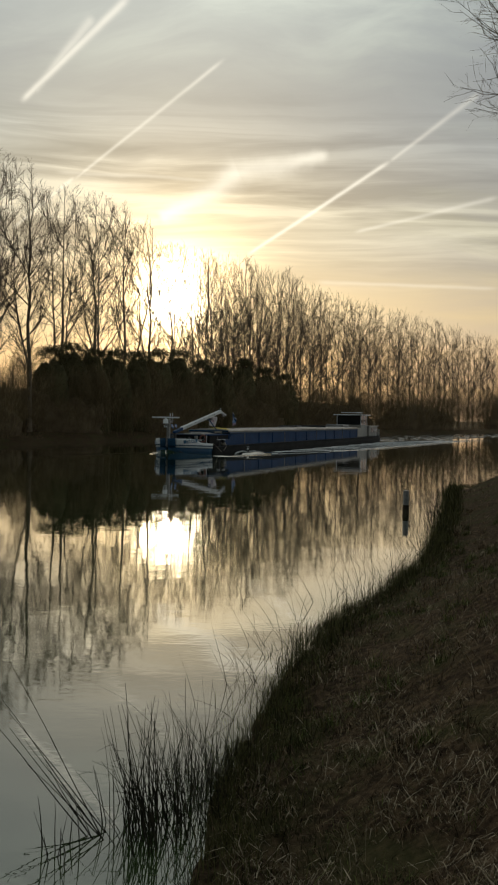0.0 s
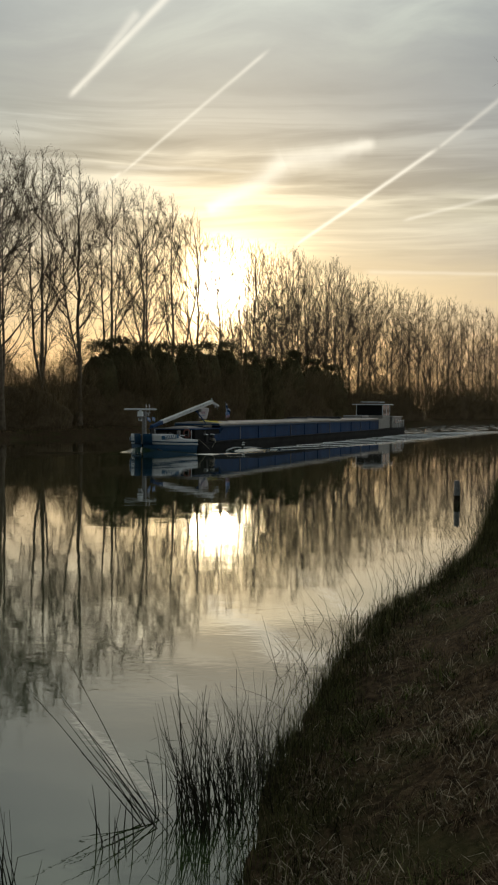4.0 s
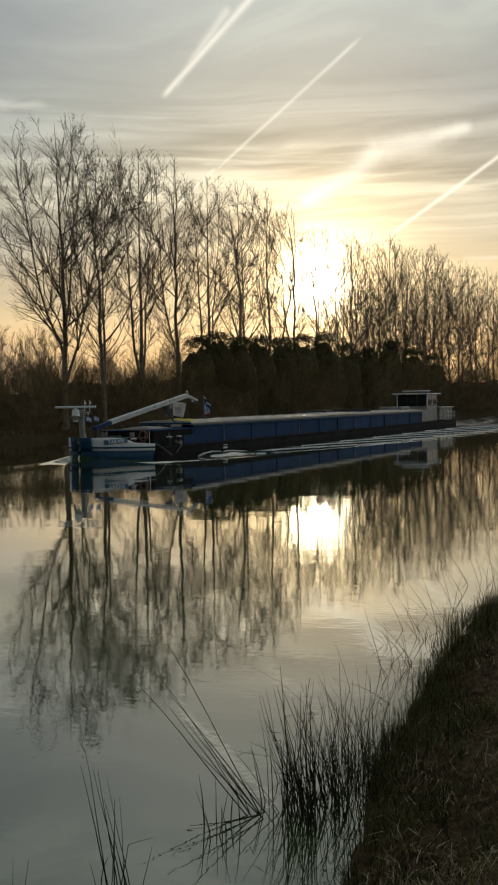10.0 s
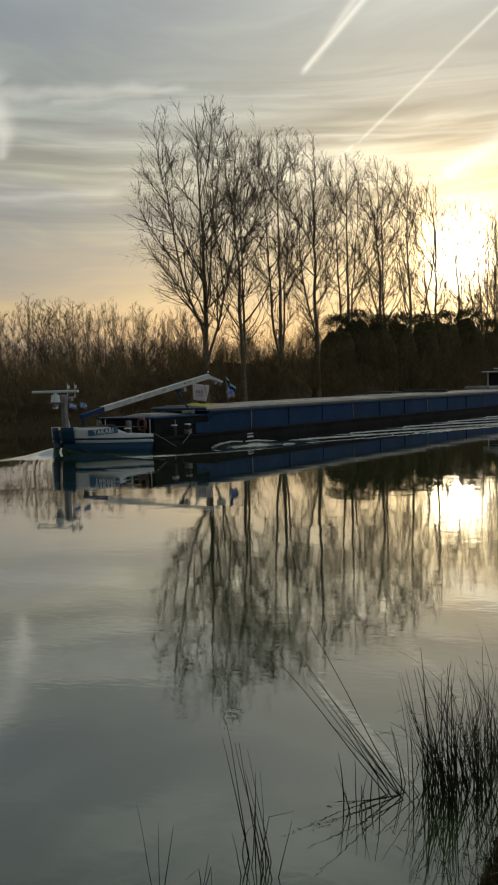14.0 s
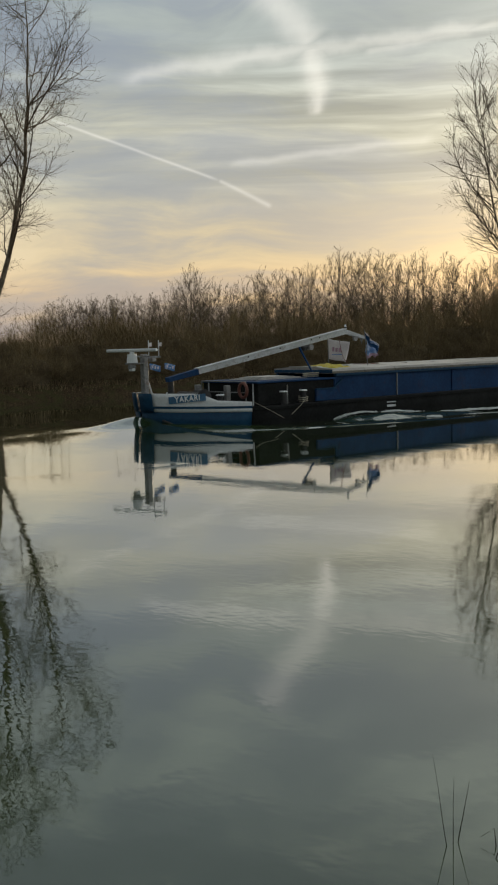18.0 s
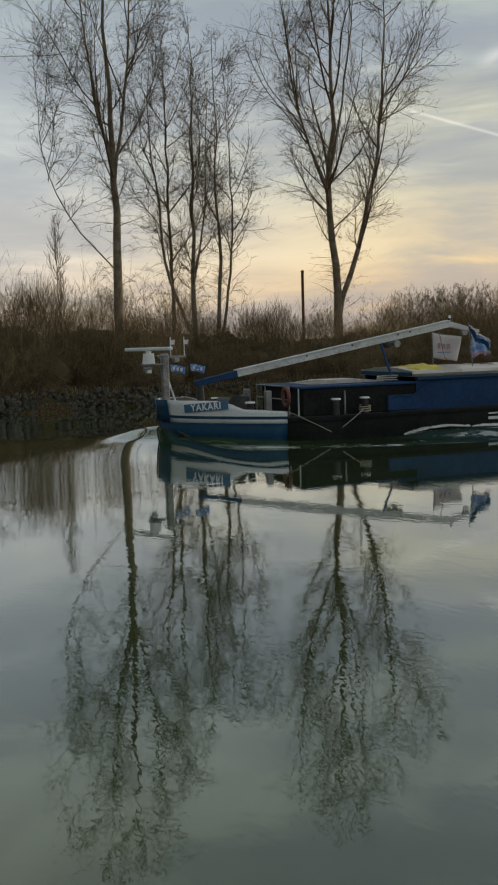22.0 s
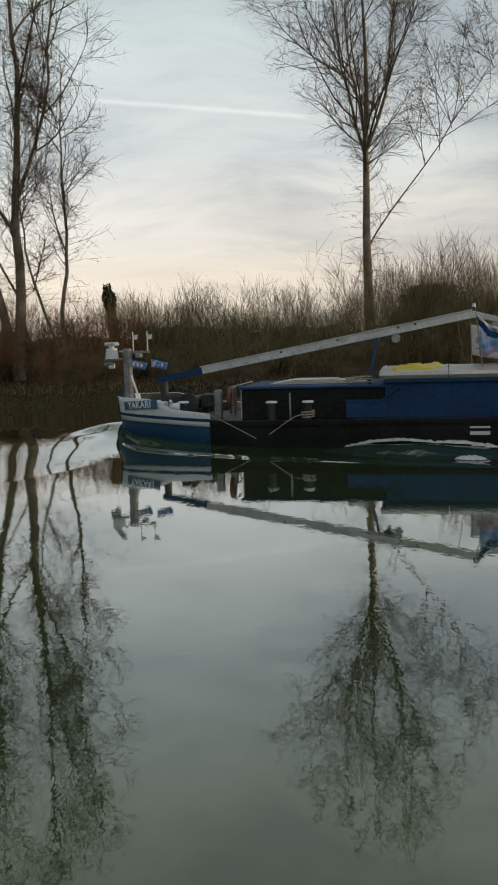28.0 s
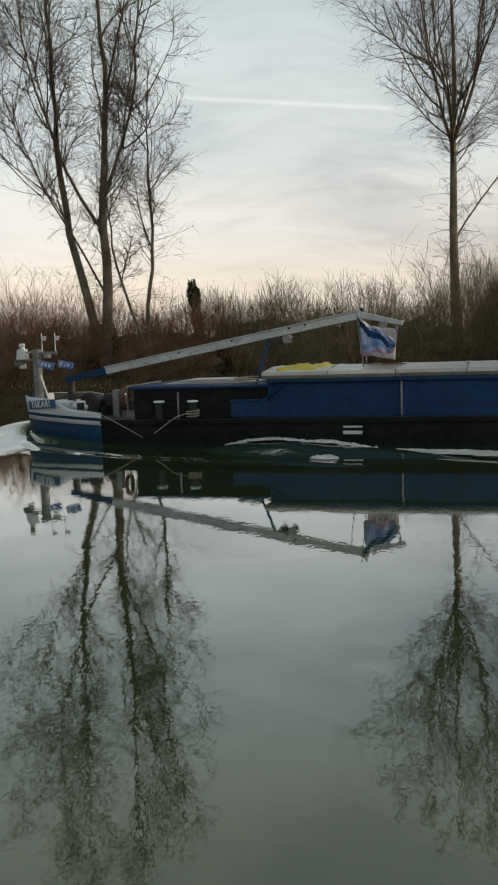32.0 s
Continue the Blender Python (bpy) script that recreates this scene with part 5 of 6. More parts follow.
        bm.faces.new(ends[0][::-1])
        bm.faces.new(ends[1])
        hatch = part("hatch_cover", thicken(bm, 0.02), HATCH, boat)
        for side in (1, -1):
            part("hatch_skirt", box(bmesh.new(), (-a - 1.97, side * 1.94 - 0.02, 1.905), (-a, side * 1.94 + 0.02, 2.0 + lift), 0.006), SKIRT, hatch, "olive-grey lower edge, darkened as the hatch's unlit side")
        for d in (0.03, 1.94):
            part("hatch_rib", box(bmesh.new(), (-a - d - 0.02, -0.9, 2.05 + lift), (-a - d + 0.02, 0.9, 2.21 + lift), 0.008), HATCH, hatch)
    # stacked hatch pieces and gear on the trunk and the hold
    for i in range(4):
        bm = box(bmesh.new(), (-8.2 + 0.3 * i, -0.9 + 0.1 * i, 1.745 + 0.032 * i), (-5.3 - 0.2 * i, 0.9 - 0.1 * i, 1.775 + 0.032 * i), 0.008)
        part("plank", bm, HATCH, boat, "pale aluminium plank lying on the trunk")
    bm = bmesh.new()
    g = []
    for i in range(15):
        col = []
        for j in range(9):
            x, y = i / 14, j / 8
            hump = 0.045 + 0.05 * math.sin(math.pi * y) * math.sin(math.pi * min(1, x * 1.05)) ** 0.6 + 0.03 * math.sin(11 * x + 6 * y) + 0.03 * math.sin(19 * y + 5 * x) + 0.02 * math.sin(27 * x - 9 * y)
            if i in (0, 14) or j in (0, 8):
                hump = 0.0
            col.append(bm.verts.new((-9.1 - 1.45 * x + 0.08 * math.sin(6 * y), 1.65 - 1.9 * y + 0.06 * math.sin(7 * x), 2.10 + hump + 0.10 * y)))
        g.append(col)
    for a, b in zip(g, g[1:]):
        for j in range(8):
            bm.faces.new((a[j], b[j], b[j + 1], a[j + 1]))
    part("tarpaulin", thicken(bm, 0.012), YELLOW, boat, "crumpled yellow tarpaulin", smooth=True)
    rope(boat, [(-8.1 - 0.35 * math.cos(a) * (1 + 0.2 * math.sin(3 * a)), 1.2 + 0.3 * math.sin(a), 1.80 + 0.012 * a) for a in np.linspace(0, 14, 60)], 0.025, "rope_coil")
    part("hatch_edge_bar", box(bmesh.new(), (-9.1, -1.9, 1.92), (-8.72, 1.9, 2.06), 0.02), NAVY, boat)
    # loading marks on the side
    for z, hgt in ((0.52, 0.05), (0.33, 0.10)):
        y = half(11.6) + 0.012
        part("load_mark", box(bmesh.new(), (-11.85, y - 0.02, z), (-11.3, y + 0.008, z + hgt), 0.002), WHITE, boat, "white painted load mark")
    # name board and letters on both bows
    for side in (1, -1):
        p, q = Vector((rake(0.78, 1.1), side * (half(0.78) + 0.035), 0)), Vector((rake(2.0, 1.0), side * (half(2.0) + 0.035), 0))
        along = (p - q) if side < 0 else (q - p)
        start = q if side < 0 else p
        ang = math.degrees(math.atan2(along.y, along.x))
        m = pose(start.x, start.y, 1.045 if side > 0 else 0.985, 0, 0, ang) @ pose(0, 0, 0, 90, -3.6 if side > 0 else 3.6, 0)
        w = along.length
        normal = Vector((along.y, -along.x, 0)).normalized()

        def bow_out(x):
            """How far the curved plating stands outside the board's straight line."""
            f = min(max(x / w, 0), 1)
            u = 0.78 + 1.22 * (f if side > 0 else 1 - f)
            here = Vector((rake(u, 1.18), side * (half(u) + 0.035), 0))
            return (here - start).dot(normal) + 0.04

        bm = box(bmesh.new(), (0, 0, -0.012), (w, 0.27, 0.006), 0.004)
        for i in range(1, 14):
            bmesh.ops.bisect_plane(bm, geom=bm.verts[:] + bm.edges[:] + bm.faces[:], plane_co=(w * i / 14, 0, 0), plane_no=(1, 0, 0))
        for v in bm.verts:
            v.co.z += bow_out(v.co.x)
        board = part("name_board", bm, NAME_BLUE, boat, "blue name board", m=m)
        cu = bpy.data.curves.new("lettering", "FONT")
        cu.body, cu.size, cu.extrude, cu.align_x, cu.align_y = "YAKARI", 0.30, 0.004, "CENTER", "CENTER"
        cu.space_character, cu.offset = 1.15, 0.008
        tmp = new("lettering", cu)
        dg = bpy.context.evaluated_depsgraph_get()
        me = bpy.data.meshes.new_from_object(tmp.evaluated_get(dg))
        bpy.data.objects.remove(tmp)
        me.materials.clear()
        me.materials.append(WHITE)
        for v in me.vertices:
            v.co.z += bow_out(v.co.x * 0.86 + w / 2)
        child("lettering", me, board, pose(w / 2, 0.135, 0.024) @ Matrix.Diagonal((0.86, 1, 1, 1)), "white painted capital letters")
    # anchor recess and small blocks on the bow
    part("anchor", rod(bmesh.new(), (-0.5, 0.98, 0.42), (-0.9, 1.26, 0.22), 0.05, 0.03), DARK, boat)
    # foredeck gear: windlass, lockers, bollards, posts
    wl = part("windlass", box(bmesh.new(), (-3.0, -0.6, 0.74), (-2.3, 0.6, 1.02), 0.04), DARK, boat, "dark anchor windlass")
    part("drum", rod(bmesh.new(), (-2.65, -0.85, 1.18), (-2.65, 0.85, 1.18), 0.22, 0.22, 16), DARK, wl)
    part("drum_flange", rod(bmesh.new(), (-2.65, 0.80, 1.18), (-2.65, 0.86, 1.18), 0.34, 0.34, 18), DARK, wl)
    part("motor", box(bmesh.new(), (-3.3, -0.3, 1.0), (-2.9, 0.3, 1.45), 0.05), DARK, wl)
    part("locker", box(bmesh.new(), (-1.75, -0.5, 0.74), (-0.95, 0.6, 1.24), 0.05), WHITE, boat, "white painted deck locker")
    ball = bmesh.new()
    bmesh.ops.create_uvsphere(ball, u_segments=16, v_segments=10, radius=0.24, matrix=pose(-2.3, 0.85, 1.06) @ Matrix.Diagonal((1.25, 1, 0.72, 1)))
    part("fender_bag", ball, WHITE, boat, "white fender bag", smooth=True)
    for x, y in ((-2.75, 1.75), (-5.6, 2.28), (-6.68, 2.28)):
        for s in (1, -1):
            bollard(boat, x, s * y, 0.76, 1.28)
    for x, y in ((-3.68, 1.0), (-3.68, -1.0)):
        part("post", box(bmesh.new(), (x - 0.11, y - 0.11, 0.74), (x + 0.11, y + 0.11, 1.62), 0.02), STEEL, boat, "square grey steel post")
    for y in (1.5, -1.5):
        part("rail_post", rod(bmesh.new(), (-4.25, y, 0.76), (-4.25, y, 1.75), 0.028), STEEL, boat)
        part("rail_post", rod(bmesh.new(), (-4.55, y + 0.1, 0.76), (-4.55, y + 0.1, 1.72), 0.028), WHITE, boat)
    part("rail", rod(bmesh.new(), (-4.25, -1.5, 1.74), (-4.25, 1.5, 1.74), 0.024), STEEL, boat)
    part("rail", rod(bmesh.new(), (-4.25, -1.5, 1.3), (-4.25, 1.5, 1.3), 0.02), STEEL, boat)
    ring = [(-4.17, 1.42 + 0.26 * math.cos(a), 1.40 + 0.29 * math.sin(a)) for a in np.linspace(0, 2 * math.pi, 25)]
    v, q = line_tube(ring, 0.065, 8)
    buoy = child("life_buoy", mesh_of("life_buoy", v, q, mats=[ORANGE], smooth=True), boat, label="faded orange life buoy")
    rope(boat, [(-x, half(x) + 0.10, z) for x, z in ((3.62, 1.02), (3.8, 0.97), (4.2, 0.78), (4.7, 0.53), (5.2, 0.27))], 0.013)
    rope(boat, [(-6.68 + 0.19 * math.cos(a), 2.28 + 0.19 * math.sin(a), 0.84 + 0.012 * a) for a in np.linspace(0, 18, 60)], 0.022)
    rope(boat, [(-6.55, 2.42, 0.95), (-6.35, half(6.3) + 0.02, 0.90)] + [(-x, half(x) + 0.10, z) for x, z in ((6.15, 0.78), (5.9, 0.60), (5.6, 0.40))], 0.013)
    part("pipe", rod(bmesh.new(), (-6.1, 1.95, 0.76), (-6.1, 1.95, 1.55), 0.03), STEEL, boat)
    # car crane lying along the fore ship
    def beam(name, p, q, h0, h1, wid, mat, label=""):
        p, q = Vector(p), Vector(q)
        bm = bmesh.new()
        n = (q - p).normalized()
        up = n.cross(Vector((0, 1, 0)))
        up = up if up.z > 0 else -up
        rings = []
        for c, h in ((p, h0), (q, h1)):
            rings.append([bm.verts.new(c + up * (sz * h / 2) + Vector((0, sy * wid / 2, 0))) for sy, sz in ((-1, -1), (1, -1), (1, 1), (-1, 1))])
        for j in range(4):
            bm.faces.new((rings[0][j], rings[0][(j + 1) % 4], rings[1][(j + 1) % 4], rings[1][j]))
        bm.faces.new(rings[0][::-1])
        bm.faces.new(rings[1])
        bmesh.ops.recalc_face_normals(bm, faces=bm.faces[:])
        bmesh.ops.bevel(bm, geom=bm.edges[:], offset=0.012, segments=1, affect="EDGES")
        return part(name, bm, mat, boat, label)
    beam("boom_foot", (-1.45, 0, 1.93), (-2.95, 0, 2.20), 0.18, 0.24, 0.26, BLUE, "blue painted foot of the crane boom")
    boom = beam("boom", (-2.88, 0, 2.19), (-11.45, 0, 3.72), 0.22, 0.22, 0.24, BOOM, "white painted crane boom, scuffed along its edge")
    part("boom_flange", thicken(quad((-2.9, 0.16, 2.315), (-11.45, 0.16, 3.845), (-11.45, -0.16, 3.845), (-2.9, -0.16, 2.315)), 0.03), BOOM, boom)
    for f in (0.31, 0.52, 0.74, 0.80):
        c = Vector((-2.9, 0, 2.2)).lerp(Vector((-11.45, 0, 3.72)), f)
        part("bracket", box(bmesh.new(), (c.x - 0.03, 0.10, c.z + 0.03), (c.x + 0.03, 0.145, c.z + 0.09), 0.006), DARK, boom)
    beam("boom_head", (-11.40, 0, 3.74), (-12.75, 0, 3.42), 0.20, 0.13, 0.20, BOOM, "white painted folding jib")
    part("sheave", rod(bmesh.new(), (-12.15, -0.05, 3.42), (-12.15, 0.05, 3.42), 0.13, 0.13, 16), STEEL, boat)
    part("hook_block", rod(bmesh.new(), (-12.55, 0, 3.42), (-12.58, 0, 3.14), 0.07, 0.02), STEEL, boat)
    lamp = part("mast_light", rod(bmesh.new(), (-11.5, 0, 3.84), (-11.5, 0, 3.94), 0.06, 0.05, 10), DARK, boat)
    part("lens", rod(bmesh.new(), (-11.5, 0, 3.94), (-11.5, 0, 4.05), 0.055, 0.045, 10), WHITE, lamp)
    beam("boom_strut", (-8.56, 0.0, 3.12), (-8.40, 1.2, 1.74), 0.10, 0.10, 0.10, BLUE, "bright blue steel strut")
    wn = part("winch", rod(bmesh.new(), (-9.15, -0.22, 3.06), (-9.15, 0.22, 3.06), 0.13, 0.13, 14), STEEL, boat, "small grey winch under the boom")
    part("drum", rod(bmesh.new(), (-8.85, -0.16, 3.0), (-8.85, 0.16, 3.0), 0.09, 0.09, 12), DARK, wn)
    part("winch_frame", box(bmesh.new(), (-9.3, -0.14, 3.0), (-8.7, 0.14, 3.1), 0.02), DARK, wn)
    part("crane_pedestal", rod(bmesh.new(), (-1.62, 0, 0.74), (-1.62, 0, 1.88), 0.15, 0.12, 14), DARK, boat)
    v, q = line_tube([(-11.0, 0.05, 3.55), (-11.1, 0.1, 2.9), (-11.15, 0.2, 2.5), (-11.35, 0.35, 2.24)], 0.012)
    child("cable", mesh_of("cable", v, q, mats=[ORANGE]), boat)
    v, q = line_tube([(-11.6, 0.35, 2.23), (-12.0, 0.7, 2.22), (-12.4, 0.5, 2.23), (-12.9, 0.75, 2.22), (-12.2, 0.95, 2.21)], 0.014)
    child("cable", mesh_of("cable", v, q, mats=[ORANGE]), boat)
    # two flags near the jib
    part("flag_staff", rod(bmesh.new(), (-11.52, 1.2, 3.75), (-11.70, 1.2, 2.15), 0.018), STEEL, boat)
    build_drooping_flag(boat)
    part("flag_staff", rod(bmesh.new(), (-11.42, -1.1, 3.5), (-11.46, -1.1, 2.15), 0.018), STEEL, boat)
    fl = part("flag", sheet_cloth(1.12, 0.95, 14, 8, 0.16, 2.2, 0.16), FLAG_WHITE, boat, "white flag with a faded pink print", m=pose(-11.44, -1.1, 3.42, 0, 0, -12), smooth=True)
    for k, (x, z, w, h) in enumerate(((-0.18, -0.40, 0.12, 0.20), (-0.36, -0.44, 0.12, 0.18), (-0.54, -0.44, 0.15, 0.20), (-0.16, -0.74, 0.7, 0.035))):
        part("print_bar", sheet_cloth(w, h, 2, 2, 0.0, 0), FLAG_PINK if k < 3 else FLAG_BLUE, fl, m=pose(x, 0.075, z))
    # bow mast with radar
    mast = part("bow_mast", box(bmesh.new(), (-0.52, -0.13, 0.74), (-0.28, 0.13, 2.98), 0.03), STEEL, boat, "grey steel bow mast")
    part("brace", rod(bmesh.new(), (-0.42, 0, 2.35), (-0.90, 0, 0.80), 0.035), WHITE, mast)
    part("arm", box(bmesh.new(), (-1.15, -0.05, 2.82), (-0.2, 0.05, 2.90), 0.01), STEEL, mast)
    part("platform", box(bmesh.new(), (-0.3, -0.2, 2.60), (0.36, 0.2, 2.66), 0.01), STEEL, mast)
    for x, y in ((-0.62, 0.02), (-1.1, 0.0)):
        st = part("light_staff", rod(bmesh.new(), (x, y, 2.86), (x, y, 3.52), 0.018), WHITE, mast)
        part("pennant", sheet_cloth(0.17, 0.15, 4, 3, 0.03, x), FLAG_WHITE, st, m=pose(x, y, 3.42))
    part("spar", rod(bmesh.new(), (-0.3, -0.55, 2.9), (-0.3, 0.55, 2.9), 0.025), STEEL, mast)
    part("floodlight", box(bmesh.new(), (-0.88, -0.14, 2.68), (-0.70, 0.14, 2.82), 0.02), STEEL, mast)
    radar = part("radar", rod(bmesh.new(), (0.14, 0, 2.66), (0.14, 0, 3.0), 0.22, 0.18, 16), WHITE, boat, "white radar scanner housing")
    part("gearbox", rod(bmesh.new(), (0.14, 0, 3.0), (0.14, 0, 3.1), 0.10, 0.08, 12), WHITE, radar)
    part("antenna", box(bmesh.new(), (-0.09, -1.1, 3.08), (0.09, 1.1, 3.20), 0.03), WHITE, radar, "white radar antenna bar", m=pose(0.14, 0, 0, 0, 0, 28))
    part("horn", rod(bmesh.new(), (0.06, 0.1, 2.52), (0.36, 0.1, 2.50), 0.05, 0.09), STEEL, mast)
    part("camera_box", box(bmesh.new(), (0.08, -0.12, 2.34), (0.24, 0.12, 2.52), 0.02), WHITE, mast)
    for x in (-0.55, -1.25):
        fl = part("bow_flag", sheet_cloth(0.55, 0.24, 8, 4, 0.07, x, 0.22), FLAG_BLUE, boat, "small blue pennant with pale lettering", m=pose(x, 0.15, 2.62), smooth=True)
        for k in range(3):
            part("print_bar", sheet_cloth(0.08, 0.11, 2, 2, 0, 0), FLAG_WHITE, fl, m=pose(-0.08 - 0.13 * k, 0.02, -0.08 - 0.03 * k))
    build_stern(boat)
    return boat


def build_drooping_flag(boat):
    """A printed flag that hangs slack from its staff, its fly end sagging."""
    bm = bmesh.new()
    g = []
    nx, ny = 22, 22
    for i in range(nx + 1):
        f = i / nx
        col = []
        for j in range(ny + 1):
            h = j / ny
            drop = 0.74 * f ** 0.85 + 0.04 * math.sin(9 * f)
            z = -drop - h * 1.12 * (1 - 0.60 * f) + 0.03 * math.sin(11 * f + 3 * h)
            y = 0.13 * f ** 0.5 * math.sin(10 * f + 2.4 * h) + 0.05 * math.sin(17 * (f - 0.6 * h))
            col.append(bm.verts.new((-0.98 * f - 0.05 * math.sin(4 * h), y, z)))
        g.append(col)
    for i in range(nx):
        for j in range(ny):
            fc = bm.faces.new((g[i][j], g[i + 1][j], g[i + 1][j + 1], g[i][j + 1]))
            f, h = i / nx, j / ny
            fc.smooth = True
            if abs(h - 0.16 - 0.42 * f) < 0.13:
                fc.material_index = 1
            elif h > 0.86 or (f > 0.82 and h > 0.5):
                fc.material_index = 2
            elif h < 0.05:
                fc.material_index = 3
    thicken(bm, 0.006)
    me = bpy.data.meshes.new("flag")
    bm.to_mesh(me)
    bm.free()
    for m in (FLAG_PALE, BLUE, FLAG_PINK, FLAG_WHITE):
        me.materials.append(m)
    child("flag", me, boat, pose(-11.54, 1.2, 3.68, 0, 5, 8), "slack blue and white flag with a reddish edge")


def quad(a, b, c, d):
    bm = bmesh.new()
    bm.faces.new([bm.verts.new(p) for p in (a, b, c, d)])
    return bm


def build_stern(boat):
    """Wheelhouse, deckhouse and rails at the stern."""
    wh = part("wheelhouse", box(bmesh.new(), (-63.2, -1.75, 0.8), (-59.4, 1.75, 2.45), 0.04), CABIN, boat, "pale wheelhouse with a band of windows under a flat roof")
    part("roof", box(bmesh.new(), (-63.9, -2.05, 3.78), (-58.6, 2.05, 3.90), 0.04), WHITE, wh)
    part("upper_roof", box(bmesh.new(), (-62.6, -1.2, 4.12), (-59.6, 1.2, 4.2), 0.03), WHITE, wh)
    for x in (-62.2, -60.0):
        for y in (-1.0, 1.0):
            part("roof_stay", rod(bmesh.new(), (x, y, 3.9), (x, y, 4.13), 0.03), STEEL, wh)
    for x in (-63.15, -61.3, -59.45):
        for y in (-1.7, 1.7):
            part("window_post", box(bmesh.new(), (x - 0.05, y - 0.05, 2.44), (x + 0.05, y + 0.05, 3.79), 0.01), WHITE, wh)
    for y in (-1.71, 1.71):
        for a, b in ((-63.1, -61.36), (-61.24, -59.5)):
            part("pane", box(bmesh.new(), (a, y - 0.012, 2.46), (b, y + 0.012, 3.77)), GLASS, wh)
    for x in (-59.44, -63.16):
        for y in (-1.64, -0.52, 0.6):
            part("pane", box(bmesh.new(), (x - 0.012, y, 2.46), (x + 0.012, y + 1.04, 3.77)), GLASS, wh)
    part("engine_trunk", box(bmesh.new(), (-59.3, -1.9, 0.8), (-56.8, 1.9, 2.05), 0.05), CABIN, boat, "pale painted engine room trunk")
    dh = part("deckhouse", box(bmesh.new(), (-68.5, -2.05, 0.85), (-63.3, 2.05, 2.22), 0.05), CABIN, boat, "white deckhouse with square windows")
    part("roof", box(bmesh.new(), (-68.75, -2.2, 2.22), (-63.1, 2.2, 2.32), 0.02), HATCH, dh)
    for x in (-67.7, -66.3, -64.9):
        for y in (-2.06, 2.06):
            w = part("window", box(bmesh.new(), (x - 0.42, y - 0.02, 1.35), (x + 0.42, y + 0.02, 2.0), 0.01), STEEL, dh)
            part("pane", box(bmesh.new(), (x - 0.36, y - 0.03, 1.41), (x + 0.36, y + 0.03, 1.94)), GLASS, w)
    for x in np.arange(-69.7, -63.9, 1.15):
        for s in (1, -1):
            y = s * (half(-x) - 0.12)
            part("rail_post", rod(bmesh.new(), (x, y, 0.8), (x, y, 1.75), 0.022), WHITE, boat)
    for z in (1.3, 1.74):
        for s in (1, -1):
            v, q = line_tube([(x, s * (half(-x) - 0.12), z) for x in np.linspace(-69.7, -64, 8)], 0.02)
            child("rail", mesh_of("rail", v, q, mats=[WHITE]), boat)
    # low roof piece and mast gear ahead of the wheelhouse
    part("skylight", box(bmesh.new(), (-55.5, -1.4, 2.2), (-52.5, 1.0, 2.5), 0.06), STEEL, boat)
    part("hatch_crane", box(bmesh.new(), (-41.0, -1.9, 2.2), (-40.4, 1.9, 2.42), 0.03), DARK, boat, "low dark hatch gantry")
    part("hatch_crane", box(bmesh.new(), (-35.5, -1.7, 2.22), (-33.5, 0.5, 2.4), 0.04), DARK, boat, "folded dark cover on the hatches")


def wave_strip(name, path, width, height, mat, label, seed, nw=9):
    """A ridge of water along a path of (x, y): a rounded swell with small chop."""
    p = np.array(path, float)
    k = 10
    s = np.linspace(0, len(p) - 1, (len(p) - 1) * k + 1)
    x, y = np.interp(s, np.arange(len(p)), p[:, 0]), np.interp(s, np.arange(len(p)), p[:, 1])
    w = np.interp(s, np.arange(len(p)), width)
    h = np.interp(s, np.arange(len(p)), height)
    dx, dy = np.gradient(x), np.gradient(y)
    ln = np.hypot(dx, dy)
    nx, ny = -dy / ln, dx / ln
    v = np.linspace(-1, 1, nw)
    prof = np.cos(v * np.pi / 2) ** 1.5
    px = x[:, None] + nx[:, None] * v[None] * w[:, None] / 2
    py = y[:, None] + ny[:, None] * v[None] * w[:, None] / 2
    chop = 0.92 + 0.08 * np.sin(px * 2.3 + seed) * np.sin(py * 3.1 + seed * 2)
    pz = -0.012 + h[:, None] * prof[None] * chop
    idx = np.arange(px.size).reshape(px.shape)
    quads = np.stack([idx[:-1, :-1], idx[1:, :-1], idx[1:, 1:], idx[:-1, 1:]], -1).reshape(-1, 4)
    ob = new(name, mesh_of(name, np.stack([px, py, pz], -1), quads, mats=[mat], smooth=True))
    tagged(ob, label, "wave")
    MOVERS.append(ob)
    return ob


